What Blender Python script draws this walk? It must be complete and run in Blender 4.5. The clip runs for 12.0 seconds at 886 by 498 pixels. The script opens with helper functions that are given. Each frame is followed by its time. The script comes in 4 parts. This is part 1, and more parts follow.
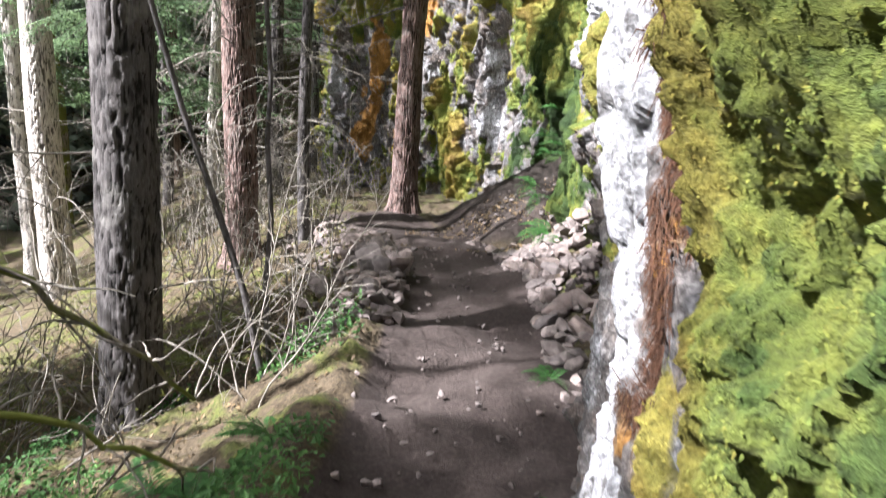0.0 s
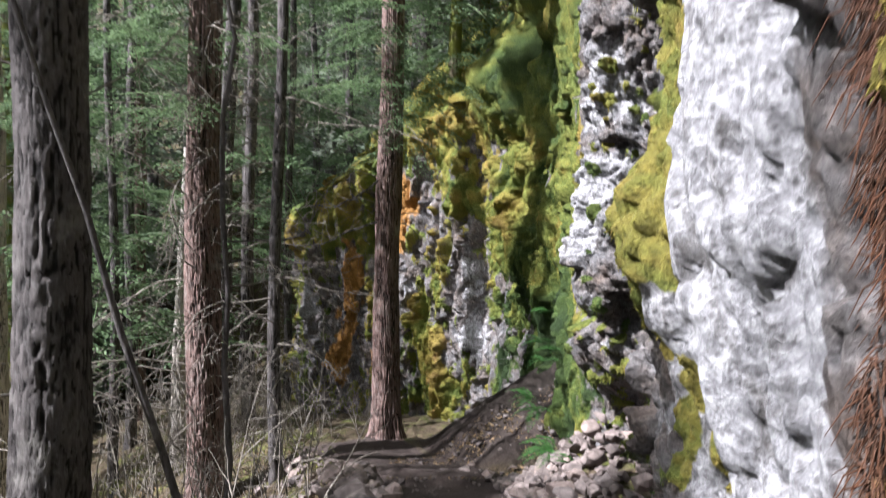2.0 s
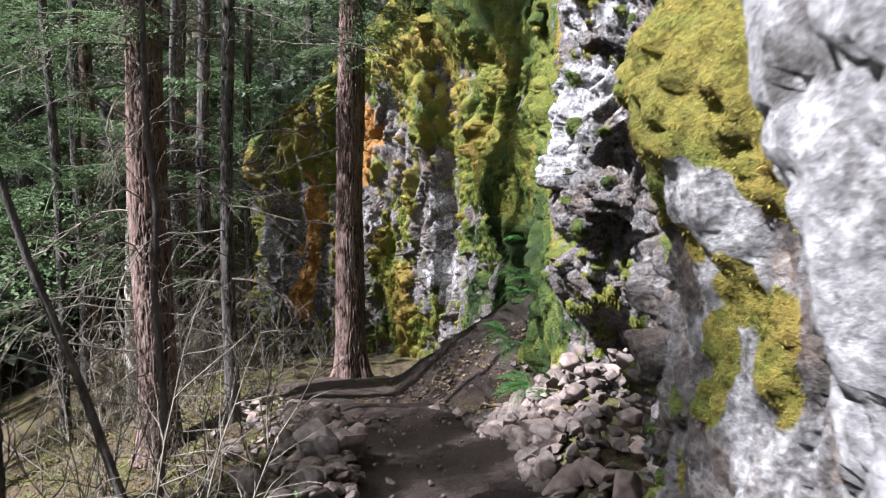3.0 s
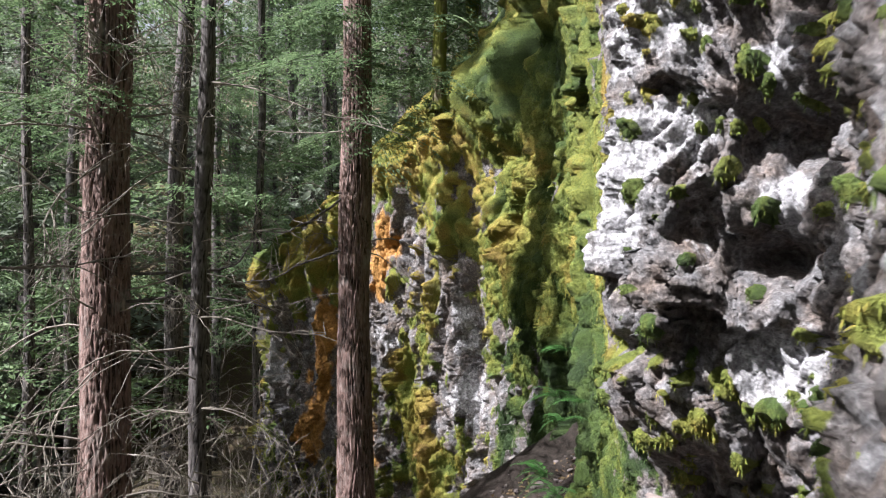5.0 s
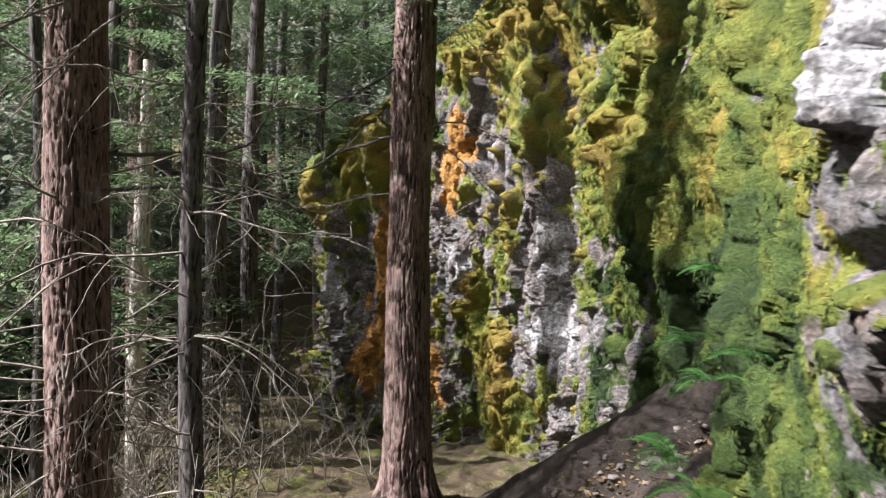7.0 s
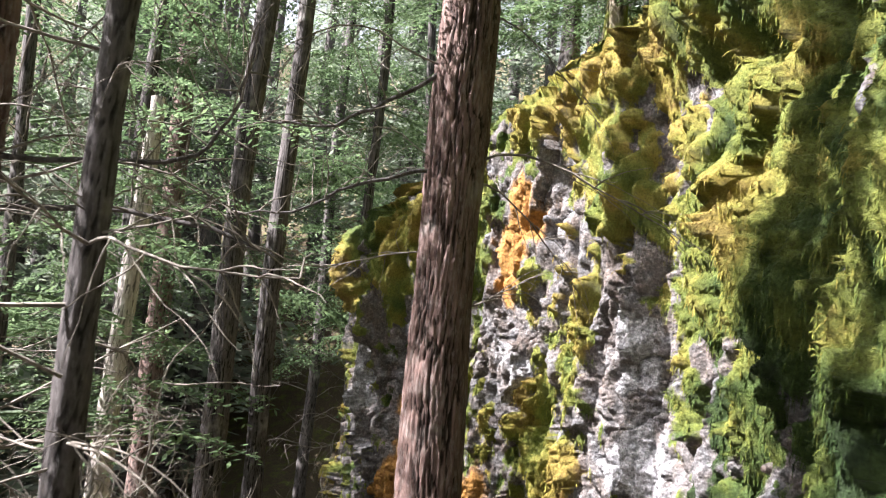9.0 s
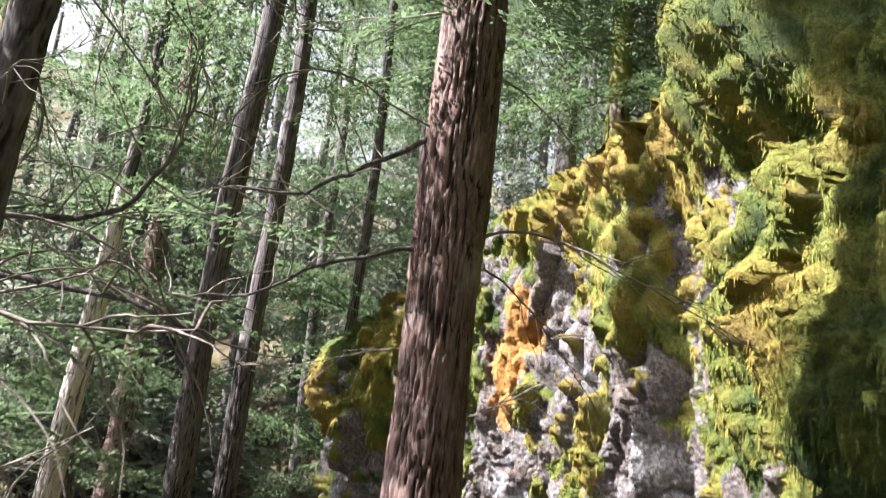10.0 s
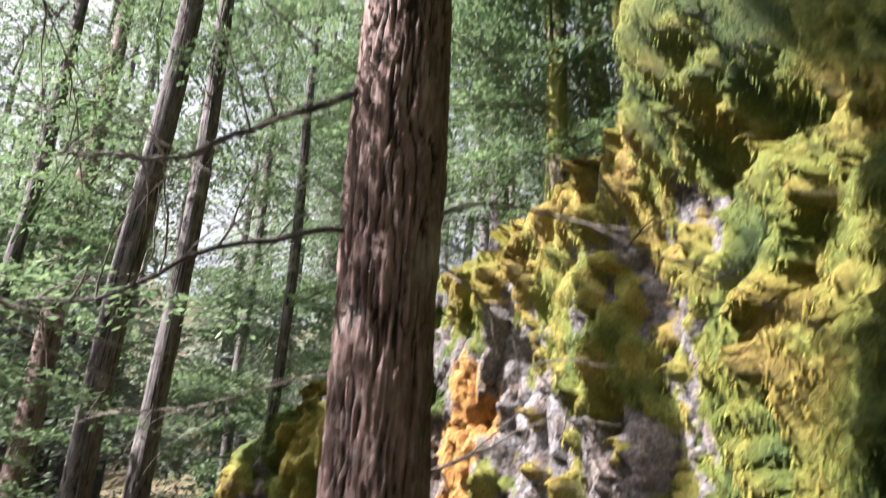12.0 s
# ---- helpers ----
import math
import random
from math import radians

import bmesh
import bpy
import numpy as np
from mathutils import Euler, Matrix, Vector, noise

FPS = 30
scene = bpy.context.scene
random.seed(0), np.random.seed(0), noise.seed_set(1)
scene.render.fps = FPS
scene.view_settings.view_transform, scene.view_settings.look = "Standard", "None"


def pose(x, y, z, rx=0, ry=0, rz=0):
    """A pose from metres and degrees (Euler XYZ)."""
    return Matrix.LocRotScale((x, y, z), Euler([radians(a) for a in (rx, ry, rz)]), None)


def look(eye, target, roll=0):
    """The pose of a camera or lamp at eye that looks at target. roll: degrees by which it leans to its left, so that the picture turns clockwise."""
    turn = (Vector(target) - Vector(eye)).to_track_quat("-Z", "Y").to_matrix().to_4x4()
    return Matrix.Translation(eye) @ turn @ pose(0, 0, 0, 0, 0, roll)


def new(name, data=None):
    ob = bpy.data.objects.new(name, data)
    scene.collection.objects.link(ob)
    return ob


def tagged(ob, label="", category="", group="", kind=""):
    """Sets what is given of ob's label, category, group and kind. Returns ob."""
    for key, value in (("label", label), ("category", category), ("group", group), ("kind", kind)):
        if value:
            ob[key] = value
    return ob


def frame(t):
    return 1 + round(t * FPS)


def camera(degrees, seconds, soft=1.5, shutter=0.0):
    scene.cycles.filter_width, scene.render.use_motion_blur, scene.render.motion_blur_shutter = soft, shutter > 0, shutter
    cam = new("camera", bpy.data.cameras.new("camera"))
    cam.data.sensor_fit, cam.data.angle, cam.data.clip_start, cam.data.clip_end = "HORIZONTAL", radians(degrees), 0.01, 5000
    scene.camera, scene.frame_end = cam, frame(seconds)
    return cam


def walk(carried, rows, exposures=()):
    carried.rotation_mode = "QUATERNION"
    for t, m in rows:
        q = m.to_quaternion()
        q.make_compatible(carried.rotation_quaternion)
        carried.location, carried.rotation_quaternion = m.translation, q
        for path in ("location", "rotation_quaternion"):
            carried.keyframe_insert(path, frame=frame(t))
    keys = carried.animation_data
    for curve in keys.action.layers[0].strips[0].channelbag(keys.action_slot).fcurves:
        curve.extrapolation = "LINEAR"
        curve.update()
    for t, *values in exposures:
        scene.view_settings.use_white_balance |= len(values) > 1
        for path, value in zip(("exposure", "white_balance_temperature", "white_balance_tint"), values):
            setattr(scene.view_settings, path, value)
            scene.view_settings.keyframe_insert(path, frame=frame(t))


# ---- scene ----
cam = camera(58.3, 12.0, soft=1.15, shutter=0.4)
METRES, EYE, TILT, LEAN, TURN = 9.0, 1.5, -17.3, -4.1, 0.0
ROWS = [
    (0.0, 0.0, 0.0, 0.0, 0.0, 0.0, -0.0),
    (0.5, -0.0028, 0.027, 0.002, -0.05, 5.79, -0.47),
    (1.0, -0.0077, 0.0436, 0.0104, -1.86, 12.1, 0.17),
    (1.5, -0.0063, 0.0621, 0.0111, -1.4, 17.75, 3.42),
    (2.0, -0.0079, 0.0874, 0.0065, -1.09, 15.67, 4.22),
    (2.5, -0.0048, 0.1157, 0.0055, -2.3, 10.92, 5.86),
    (3.0, -0.0049, 0.155, 0.006, -3.22, 11.32, 5.23),
    (3.5, -0.0019, 0.1957, 0.0076, -3.11, 13.98, 4.91),
    (5.5, 0.0213, 0.3867, 0.0394, -0.21, 21.48, 5.2),
    (6.0, 0.0238, 0.4454, 0.0504, -0.77, 19.65, 3.72),
    (6.5, 0.0219, 0.4966, 0.0614, 0.65, 17.25, 3.98),
    (7.0, 0.0227, 0.5493, 0.0737, 4.29, 16.13, 2.23),
    (9.0, 0.0165, 0.7614, 0.1215, 7.26, 23.83, -2.58),
    (9.5, 0.009, 0.808, 0.1352, 3.63, 26.3, -0.61),
    (10.0, 0.0047, 0.8474, 0.1424, 6.14, 33.1, -3.01),
    (10.5, -0.0037, 0.8791, 0.1516, 4.97, 37.04, -0.41),
    (11.0, -0.0055, 0.9093, 0.1593, 1.67, 43.78, -0.67),
    (11.5, -0.0099, 0.9381, 0.1628, -0.1, 46.88, 1.24),
    (12.0, -0.0181, 0.9714, 0.1622, 3.24, 42.12, 2.38),
]
walk(cam, [(t, pose(0, 0, EYE, TILT, LEAN, TURN) @ pose(METRES * x, METRES * y, METRES * z, 90 + pitch, roll, yaw)) for t, x, y, z, yaw, pitch, roll in ROWS],
     [(0.0, 2.5, 6050, 10), (0.5, 2.05, 6050, 10), (1.5, 1.8, 6000, 12), (3.5, 1.8, 6050, 12), (5.5, 1.95, 6250, 12), (7.0, 2.0, 6350, 12), (9.0, 2.75, 6350, 14), (11.0, 2.65, 6400, 17), (12.0, 2.6, 6450, 17)])

# ---- world and sun ----
SUN_EL, SUN_AZ = 48.0, 251.5          # degrees above the horizon, and clockwise from +y
world = bpy.data.worlds.new("world")
scene.world = world
world.use_nodes = True
wn = world.node_tree
sky = wn.nodes.new("ShaderNodeTexSky")
sky.sky_type, sky.sun_disc = 'NISHITA', False
sky.sun_elevation, sky.sun_rotation = radians(SUN_EL), radians(SUN_AZ)
sky.dust_density = 6.0
haze = wn.nodes.new("ShaderNodeHueSaturation")
haze.inputs["Saturation"].default_value = 0.3
wn.links.new(sky.outputs[0], haze.inputs["Color"])
wn.links.new(haze.outputs[0], wn.nodes["Background"].inputs[0])
wn.nodes["Background"].inputs[1].default_value = 0.065
sun_data = bpy.data.lights.new("sun", 'SUN')
sun_data.energy, sun_data.angle, sun_data.color = 5.0, radians(0.6), (1.0, 0.965, 0.92)
sun = new("sun", sun_data)
SUN_DIR = Vector((math.sin(radians(SUN_AZ)) * math.cos(radians(SUN_EL)), math.cos(radians(SUN_AZ)) * math.cos(radians(SUN_EL)), math.sin(radians(SUN_EL))))
sun.matrix_world = look(SUN_DIR * 60, (0, 0, 0))


# ---- noise on arrays ----
def hashed(i, j, k, seed):
    h = (i * 374761393 + j * 668265263 + k * 2147483647 + seed * 1274126177) & 0xFFFFFFFF
    h = ((h ^ (h >> 13)) * 1274126177) & 0xFFFFFFFF
    h = ((h ^ (h >> 15)) * 2246822519) & 0xFFFFFFFF
    return ((h ^ (h >> 16)) & 0xFFFFFF) / float(0xFFFFFF)


def vnoise(p, seed=0):
    """Smooth value noise, -1 to 1."""
    b = np.floor(p).astype(np.int64)
    f = p - b
    f = f * f * f * (f * (f * 6 - 15) + 10)
    out = np.zeros(len(p))
    for dx in (0, 1):
        for dy in (0, 1):
            for dz in (0, 1):
                w = (f[:, 0] if dx else 1 - f[:, 0]) * (f[:, 1] if dy else 1 - f[:, 1]) * (f[:, 2] if dz else 1 - f[:, 2])
                out += w * hashed(b[:, 0] + dx, b[:, 1] + dy, b[:, 2] + dz, seed)
    return out * 2 - 1


def fbm(p, octaves=4, seed=0, gain=0.5):
    out, a = np.zeros(len(p)), 1.0
    for o in range(octaves):
        out += a * vnoise(p * 2.03 ** o + 17.3 * o, seed + o)
        a *= gain
    return out


def worley(p, seed=0):
    """Distance to the nearest and second nearest cell point, and a random number for the cell."""
    b = np.floor(p).astype(np.int64)
    d1, d2, cid = np.full(len(p), 9.0), np.full(len(p), 9.0), np.zeros(len(p))
    for dx in (-1, 0, 1):
        for dy in (-1, 0, 1):
            for dz in (-1, 0, 1):
                i, j, k = b[:, 0] + dx, b[:, 1] + dy, b[:, 2] + dz
                q = np.stack([i + hashed(i, j, k, seed), j + hashed(i, j, k, seed + 7), k + hashed(i, j, k, seed + 13)], 1)
                d = np.linalg.norm(p - q, axis=1)
                near = d < d1
                d2 = np.where(near, d1, np.minimum(d2, d))
                cid = np.where(near, hashed(i, j, k, seed + 29), cid)
                d1 = np.where(near, d, d1)
    return d1, d2, cid


def facets(p, seed, tilt):
    """A random step for each cell, with a random slant across it: broken rock faces. Also the closeness to the cell's edge."""
    b = np.floor(p).astype(np.int64)
    d1, d2 = np.full(len(p), 9.0), np.full(len(p), 9.0)
    rel, ids = np.zeros_like(p), np.zeros((len(p), 3), dtype=np.int64)
    for dx in (-1, 0, 1):
        for dy in (-1, 0, 1):
            for dz in (-1, 0, 1):
                c = b + np.array([dx, dy, dz])
                q = c + np.stack([hashed(c[:, 0], c[:, 1], c[:, 2], seed + k) for k in (0, 7, 13)], 1)
                d = np.abs(p - q).max(axis=1) * 0.2 + np.linalg.norm(p - q, axis=1) * 0.8
                near = d < d1
                d2 = np.where(near, d1, np.minimum(d2, d))
                d1 = np.where(near, d, d1)
                rel[near], ids[near] = (p - q)[near], c[near]
    g = np.stack([hashed(ids[:, 0], ids[:, 1], ids[:, 2], seed + k) - 0.5 for k in (31, 37, 41)], 1)
    step = hashed(ids[:, 0], ids[:, 1], ids[:, 2], seed + 51) - 0.5
    return step + tilt * (rel * g).sum(axis=1), d2 - d1


def smooth(x, a, b):
    t = np.clip((x - a) / (b - a), 0, 1)
    return t * t * (3 - 2 * t)


# ---- mesh helpers ----
def mesh_of(name, verts, faces, material, smooth_on=True, attrs=None):
    me = bpy.data.meshes.new(name)
    verts = np.asarray(verts, dtype=np.float32)
    faces = np.asarray(faces, dtype=np.int32)
    n, k = faces.shape
    me.vertices.add(len(verts))
    me.vertices.foreach_set("co", verts.ravel())
    me.loops.add(n * k)
    me.loops.foreach_set("vertex_index", faces.ravel())
    me.polygons.add(n)
    me.polygons.foreach_set("loop_start", np.arange(0, n * k, k, dtype=np.int32))
    me.polygons.foreach_set("use_smooth", np.broadcast_to(np.asarray(smooth_on, dtype=bool), (n,)).copy())
    me.update(calc_edges=True)
    for key, values in (attrs or {}).items():
        a = me.attributes.new(key, 'FLOAT', 'POINT')
        a.data.foreach_set("value", np.asarray(values, dtype=np.float32))
    me.materials.append(material)
    me.validate()
    return me


def put(name, me, parent=None, m=None, label=""):
    ob = new(name, me)
    if m is not None:
        ob.matrix_basis = m
    if parent is not None:
        ob.parent = parent
    if label:
        ob["label"] = label
    return ob


def part(name, bm, material, parent, label=""):
    me = bpy.data.meshes.new(name)
    bm.to_mesh(me)
    bm.free()
    me.materials.append(material)
    return put(name, me, parent, None, label)


def tube(points, radii, sides):
    """Verts and quads of a tube along points."""
    points = np.asarray(points, float)
    n = len(points)
    tang = np.gradient(points, axis=0)
    tang /= np.linalg.norm(tang, axis=1)[:, None] + 1e-9
    ref = np.array([0.0, 0.0, 1.0]) if abs(tang[0, 2]) < 0.8 else np.array([1.0, 0.0, 0.0])
    a = np.cross(tang, ref)
    a /= np.linalg.norm(a, axis=1)[:, None] + 1e-9
    b = np.cross(tang, a)
    ang = np.linspace(0, 2 * np.pi, sides, endpoint=False)
    ring = np.cos(ang)[None, :, None] * a[:, None, :] + np.sin(ang)[None, :, None] * b[:, None, :]
    v = (points[:, None, :] + ring * np.asarray(radii, float)[:, None, None]).reshape(-1, 3)
    i, j = np.meshgrid(np.arange(n - 1), np.arange(sides), indexing="ij")
    f = np.stack([i * sides + j, i * sides + (j + 1) % sides, (i + 1) * sides + (j + 1) % sides, (i + 1) * sides + j], -1).reshape(-1, 4)
    return v, f


def joined(pieces):
    vs, fs, at = [], [], 0
    for v, f in pieces:
        vs.append(v)
        fs.append(f + at)
        at += len(v)
    return np.concatenate(vs), np.concatenate(fs)


# ---- materials ----
def material(name, rough=0.85):
    m = bpy.data.materials.new(name)
    m.use_nodes = True
    nt = m.node_tree
    bsdf = nt.nodes["Principled BSDF"]
    bsdf.inputs["Roughness"].default_value = rough
    bsdf.inputs["Specular IOR Level"].default_value = 0.25
    return m, nt, bsdf


def coords(nt, scale=(1, 1, 1), kind="Object"):
    tc = nt.nodes.new("ShaderNodeTexCoord")
    mp = nt.nodes.new("ShaderNodeMapping")
    mp.inputs["Scale"].default_value = scale
    nt.links.new(tc.outputs[kind], mp.inputs[0])
    return mp.outputs[0]


def noise_tex(nt, vec, scale, detail=5, rough=0.6):
    n = nt.nodes.new("ShaderNodeTexNoise")
    n.inputs["Scale"].default_value, n.inputs["Detail"].default_value, n.inputs["Roughness"].default_value = scale, detail, rough
    nt.links.new(vec, n.inputs["Vector"])
    return n.outputs["Fac"]


def ramp(nt, fac, *stops):
    r = nt.nodes.new("ShaderNodeValToRGB")
    e = r.color_ramp.elements
    while len(e) < len(stops):
        e.new(0.5)
    for i, (p, c) in enumerate(stops):
        e[i].position, e[i].color = p, (*c, 1) if len(c) == 3 else c
    nt.links.new(fac, r.inputs[0])
    return r.outputs[0]


def mix(nt, fac, a, b, mode='MIX'):
    n = nt.nodes.new("ShaderNodeMix")
    n.data_type, n.blend_type = 'RGBA', mode
    for sock, val in ((n.inputs["Factor"], fac), (n.inputs[6], a), (n.inputs[7], b)):
        if isinstance(val, (int, float)):
            sock.default_value = val
        elif isinstance(val, tuple):
            sock.default_value = (*val, 1)
        else:
            nt.links.new(val, sock)
    return n.outputs[2]


def calc(nt, op, a, b):
    n = nt.nodes.new("ShaderNodeMath")
    n.operation, n.use_clamp = op, op in ('MULTIPLY_ADD', 'ADD', 'MULTIPLY')
    for sock, val in zip(n.inputs, (a, b)):
        if isinstance(val, (int, float)):
            sock.default_value = val
        else:
            nt.links.new(val, sock)
    return n.outputs[0]


def attr(nt, key):
    n = nt.nodes.new("ShaderNodeAttribute")
    n.attribute_name = key
    return n.outputs["Fac"]


def bump(nt, bsdf, height, strength=0.5, distance=0.02):
    n = nt.nodes.new("ShaderNodeBump")
    n.inputs["Strength"].default_value, n.inputs["Distance"].default_value = strength, distance
    nt.links.new(height, n.inputs["Height"])
    nt.links.new(n.outputs[0], bsdf.inputs["Normal"])


def cells(nt, vec, scale):
    n = nt.nodes.new("ShaderNodeTexVoronoi")
    n.inputs["Scale"].default_value = scale
    nt.links.new(vec, n.inputs["Vector"])
    return n.outputs["Distance"]


def moss_colour(nt, vec):
    """Moss from deep green to golden yellow by the attribute hue."""
    grain = noise_tex(nt, vec, 46, 5, 0.75)
    broad = noise_tex(nt, vec, 5, 4)
    hue = calc(nt, 'ADD', attr(nt, "hue"), calc(nt, 'MULTIPLY', calc(nt, 'SUBTRACT', broad, 0.5), 0.9))
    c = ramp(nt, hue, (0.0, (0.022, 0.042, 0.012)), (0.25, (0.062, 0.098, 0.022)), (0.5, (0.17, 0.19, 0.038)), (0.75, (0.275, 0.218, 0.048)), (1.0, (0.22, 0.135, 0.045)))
    return mix(nt, 1.0, c, ramp(nt, grain, (0.28, (0.38, 0.38, 0.38)), (0.5, (0.9, 0.9, 0.9)), (0.72, (1.3, 1.3, 1.28))), 'MULTIPLY'), grain


def rock_material():
    m, nt, bsdf = material("mossy_rock", 0.8)
    vec = coords(nt)
    fine = noise_tex(nt, vec, 30, 8, 0.72)
    mid = noise_tex(nt, vec, 5, 5, 0.6)
    blotch = noise_tex(nt, coords(nt, (1, 1, 0.55)), 11, 6, 0.7)
    streak = noise_tex(nt, coords(nt, (3.2, 3.2, 0.7)), 2.2, 5, 0.6)
    runs = noise_tex(nt, coords(nt, (4, 4, 0.5)), 4.0, 6, 0.65)
    pits = cells(nt, vec, 34)
    rock = ramp(nt, fine, (0.28, (0.030, 0.028, 0.030)), (0.5, (0.115, 0.112, 0.12)), (0.72, (0.27, 0.265, 0.28)))
    rock = mix(nt, ramp(nt, mid, (0.38, (0, 0, 0)), (0.66, (0.8, 0.8, 0.8))), rock, mix(nt, 1.0, rock, (0.95, 0.72, 0.56), 'MULTIPLY'))
    pale = ramp(nt, fine, (0.28, (0.10, 0.097, 0.105)), (0.48, (0.27, 0.265, 0.285)), (0.7, (0.58, 0.575, 0.60)))
    wsharp = ramp(nt, calc(nt, 'ADD', attr(nt, "pale"), calc(nt, 'MULTIPLY', calc(nt, 'SUBTRACT', blotch, 0.5), 1.3)), (0.44, (0, 0, 0)), (0.66, (1, 1, 1)))
    c = mix(nt, wsharp, rock, pale)
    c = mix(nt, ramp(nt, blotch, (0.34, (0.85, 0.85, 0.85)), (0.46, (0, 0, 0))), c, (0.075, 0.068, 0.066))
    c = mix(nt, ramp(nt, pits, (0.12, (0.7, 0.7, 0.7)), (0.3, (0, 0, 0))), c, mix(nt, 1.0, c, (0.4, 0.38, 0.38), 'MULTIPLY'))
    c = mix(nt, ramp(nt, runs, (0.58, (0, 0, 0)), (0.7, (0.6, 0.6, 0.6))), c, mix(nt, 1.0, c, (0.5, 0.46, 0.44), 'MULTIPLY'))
    rust = ramp(nt, fine, (0.3, (0.13, 0.060, 0.018)), (0.65, (0.39, 0.20, 0.055)))
    osharp = ramp(nt, calc(nt, 'ADD', attr(nt, "rust"), calc(nt, 'SUBTRACT', streak, 0.5)), (0.35, (0, 0, 0)), (0.65, (1, 1, 1)))
    c = mix(nt, osharp, c, rust)
    mc, grain = moss_colour(nt, vec)
    msharp = ramp(nt, calc(nt, 'ADD', attr(nt, "moss"), calc(nt, 'MULTIPLY', calc(nt, 'SUBTRACT', blotch, 0.5), 1.1)), (0.44, (0, 0, 0)), (0.56, (1, 1, 1)))
    c = mix(nt, msharp, c, mc)
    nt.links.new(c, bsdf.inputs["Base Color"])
    relief = mix(nt, 0.5, fine, mix(nt, 0.5, blotch, pits))
    bump(nt, bsdf, mix(nt, msharp, relief, grain), 1.0, 0.045)
    return m


def moss_material():
    m, nt, bsdf = material("moss_fronds", 0.9)
    c, _ = moss_colour(nt, coords(nt))
    nt.links.new(c, bsdf.inputs["Base Color"])
    bsdf.inputs["Subsurface Weight"].default_value = 0.0
    return m


def bark_material(name, dark, light, moss=0.0):
    m, nt, bsdf = material(name, 0.9)
    vec = coords(nt, (1, 1, 0.22))
    n1 = noise_tex(nt, vec, 22, 7, 0.65)
    n2 = noise_tex(nt, coords(nt), 3.0, 4)
    furrow = attr(nt, "furrow")
    n3 = noise_tex(nt, coords(nt, (1, 1, 0.28)), 48, 6, 0.7)
    c = ramp(nt, n1, (0.3, dark), (0.7, light))
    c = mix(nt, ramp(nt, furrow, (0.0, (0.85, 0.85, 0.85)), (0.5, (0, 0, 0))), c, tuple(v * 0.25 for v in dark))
    c = mix(nt, ramp(nt, n3, (0.5, (0, 0, 0)), (0.66, (0.6, 0.6, 0.6))), c, tuple(0.5 * v + 0.7 * max(light) for v in light))
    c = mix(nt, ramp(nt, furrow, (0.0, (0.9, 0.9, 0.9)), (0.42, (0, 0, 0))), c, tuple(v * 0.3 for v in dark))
    c = mix(nt, ramp(nt, n2, (0.58, (0, 0, 0)), (0.72, (0.45, 0.45, 0.45))), c, (0.36, 0.34, 0.32))
    if moss:
        c = mix(nt, ramp(nt, n2, (0.5 - moss * 0.3, (0, 0, 0)), (0.62 - moss * 0.3, (1, 1, 1))), c, (0.12, 0.13, 0.025))
    nt.links.new(c, bsdf.inputs["Base Color"])
    bump(nt, bsdf, n3, 0.8, 0.015)
    return m


def plain_material(name, a, b, scale=20.0, rough=0.85, by_object=False, through_light=0.0):
    m, nt, bsdf = material(name, rough)
    vec = coords(nt)
    n = noise_tex(nt, vec, scale, 5, 0.65)
    c = ramp(nt, n, (0.3, a), (0.7, b))
    if by_object:
        oi = nt.nodes.new("ShaderNodeObjectInfo")
        c = mix(nt, 1.0, c, ramp(nt, oi.outputs["Random"], (0.0, (0.6, 0.6, 0.62)), (1.0, (1.25, 1.15, 1.1))), 'MULTIPLY')
    nt.links.new(c, bsdf.inputs["Base Color"])
    bump(nt, bsdf, n, 0.4, 0.01)
    if through_light:
        bsdf.inputs["Transmission Weight"].default_value = 0.0
        tr = nt.nodes.new("ShaderNodeBsdfTranslucent")
        nt.links.new(c, tr.inputs["Color"])
        ms = nt.nodes.new("ShaderNodeMixShader")
        ms.inputs[0].default_value = through_light
        out = nt.nodes["Material Output"]
        nt.links.new(bsdf.outputs[0], ms.inputs[1])
        nt.links.new(tr.outputs[0], ms.inputs[2])
        nt.links.new(ms.outputs[0], out.inputs["Surface"])
    return m


def leaf_material(name, a, b, through_light=0.35, spread=1.0):
    m = plain_material(name, a, b, 1.3, 0.6, False, through_light)
    nt = m.node_tree
    bsdf = nt.nodes["Principled BSDF"]
    src = bsdf.inputs["Base Color"].links[0].from_socket
    g = nt.nodes.new("ShaderNodeNewGeometry")
    c = mix(nt, 1.0, src, ramp(nt, g.outputs["Random Per Island"], (0.0, (1 - 0.4 * spread, 1 - 0.35 * spread, 1 - 0.4 * spread)), (1.0, (1 + 0.35 * spread, 1 + 0.3 * spread, 1 + 0.2 * spread))), 'MULTIPLY')
    nt.links.new(c, bsdf.inputs["Base Color"])
    for n in nt.nodes:
        if n.bl_idname == "ShaderNodeBsdfTranslucent":
            nt.links.new(c, n.inputs["Color"])
    return m


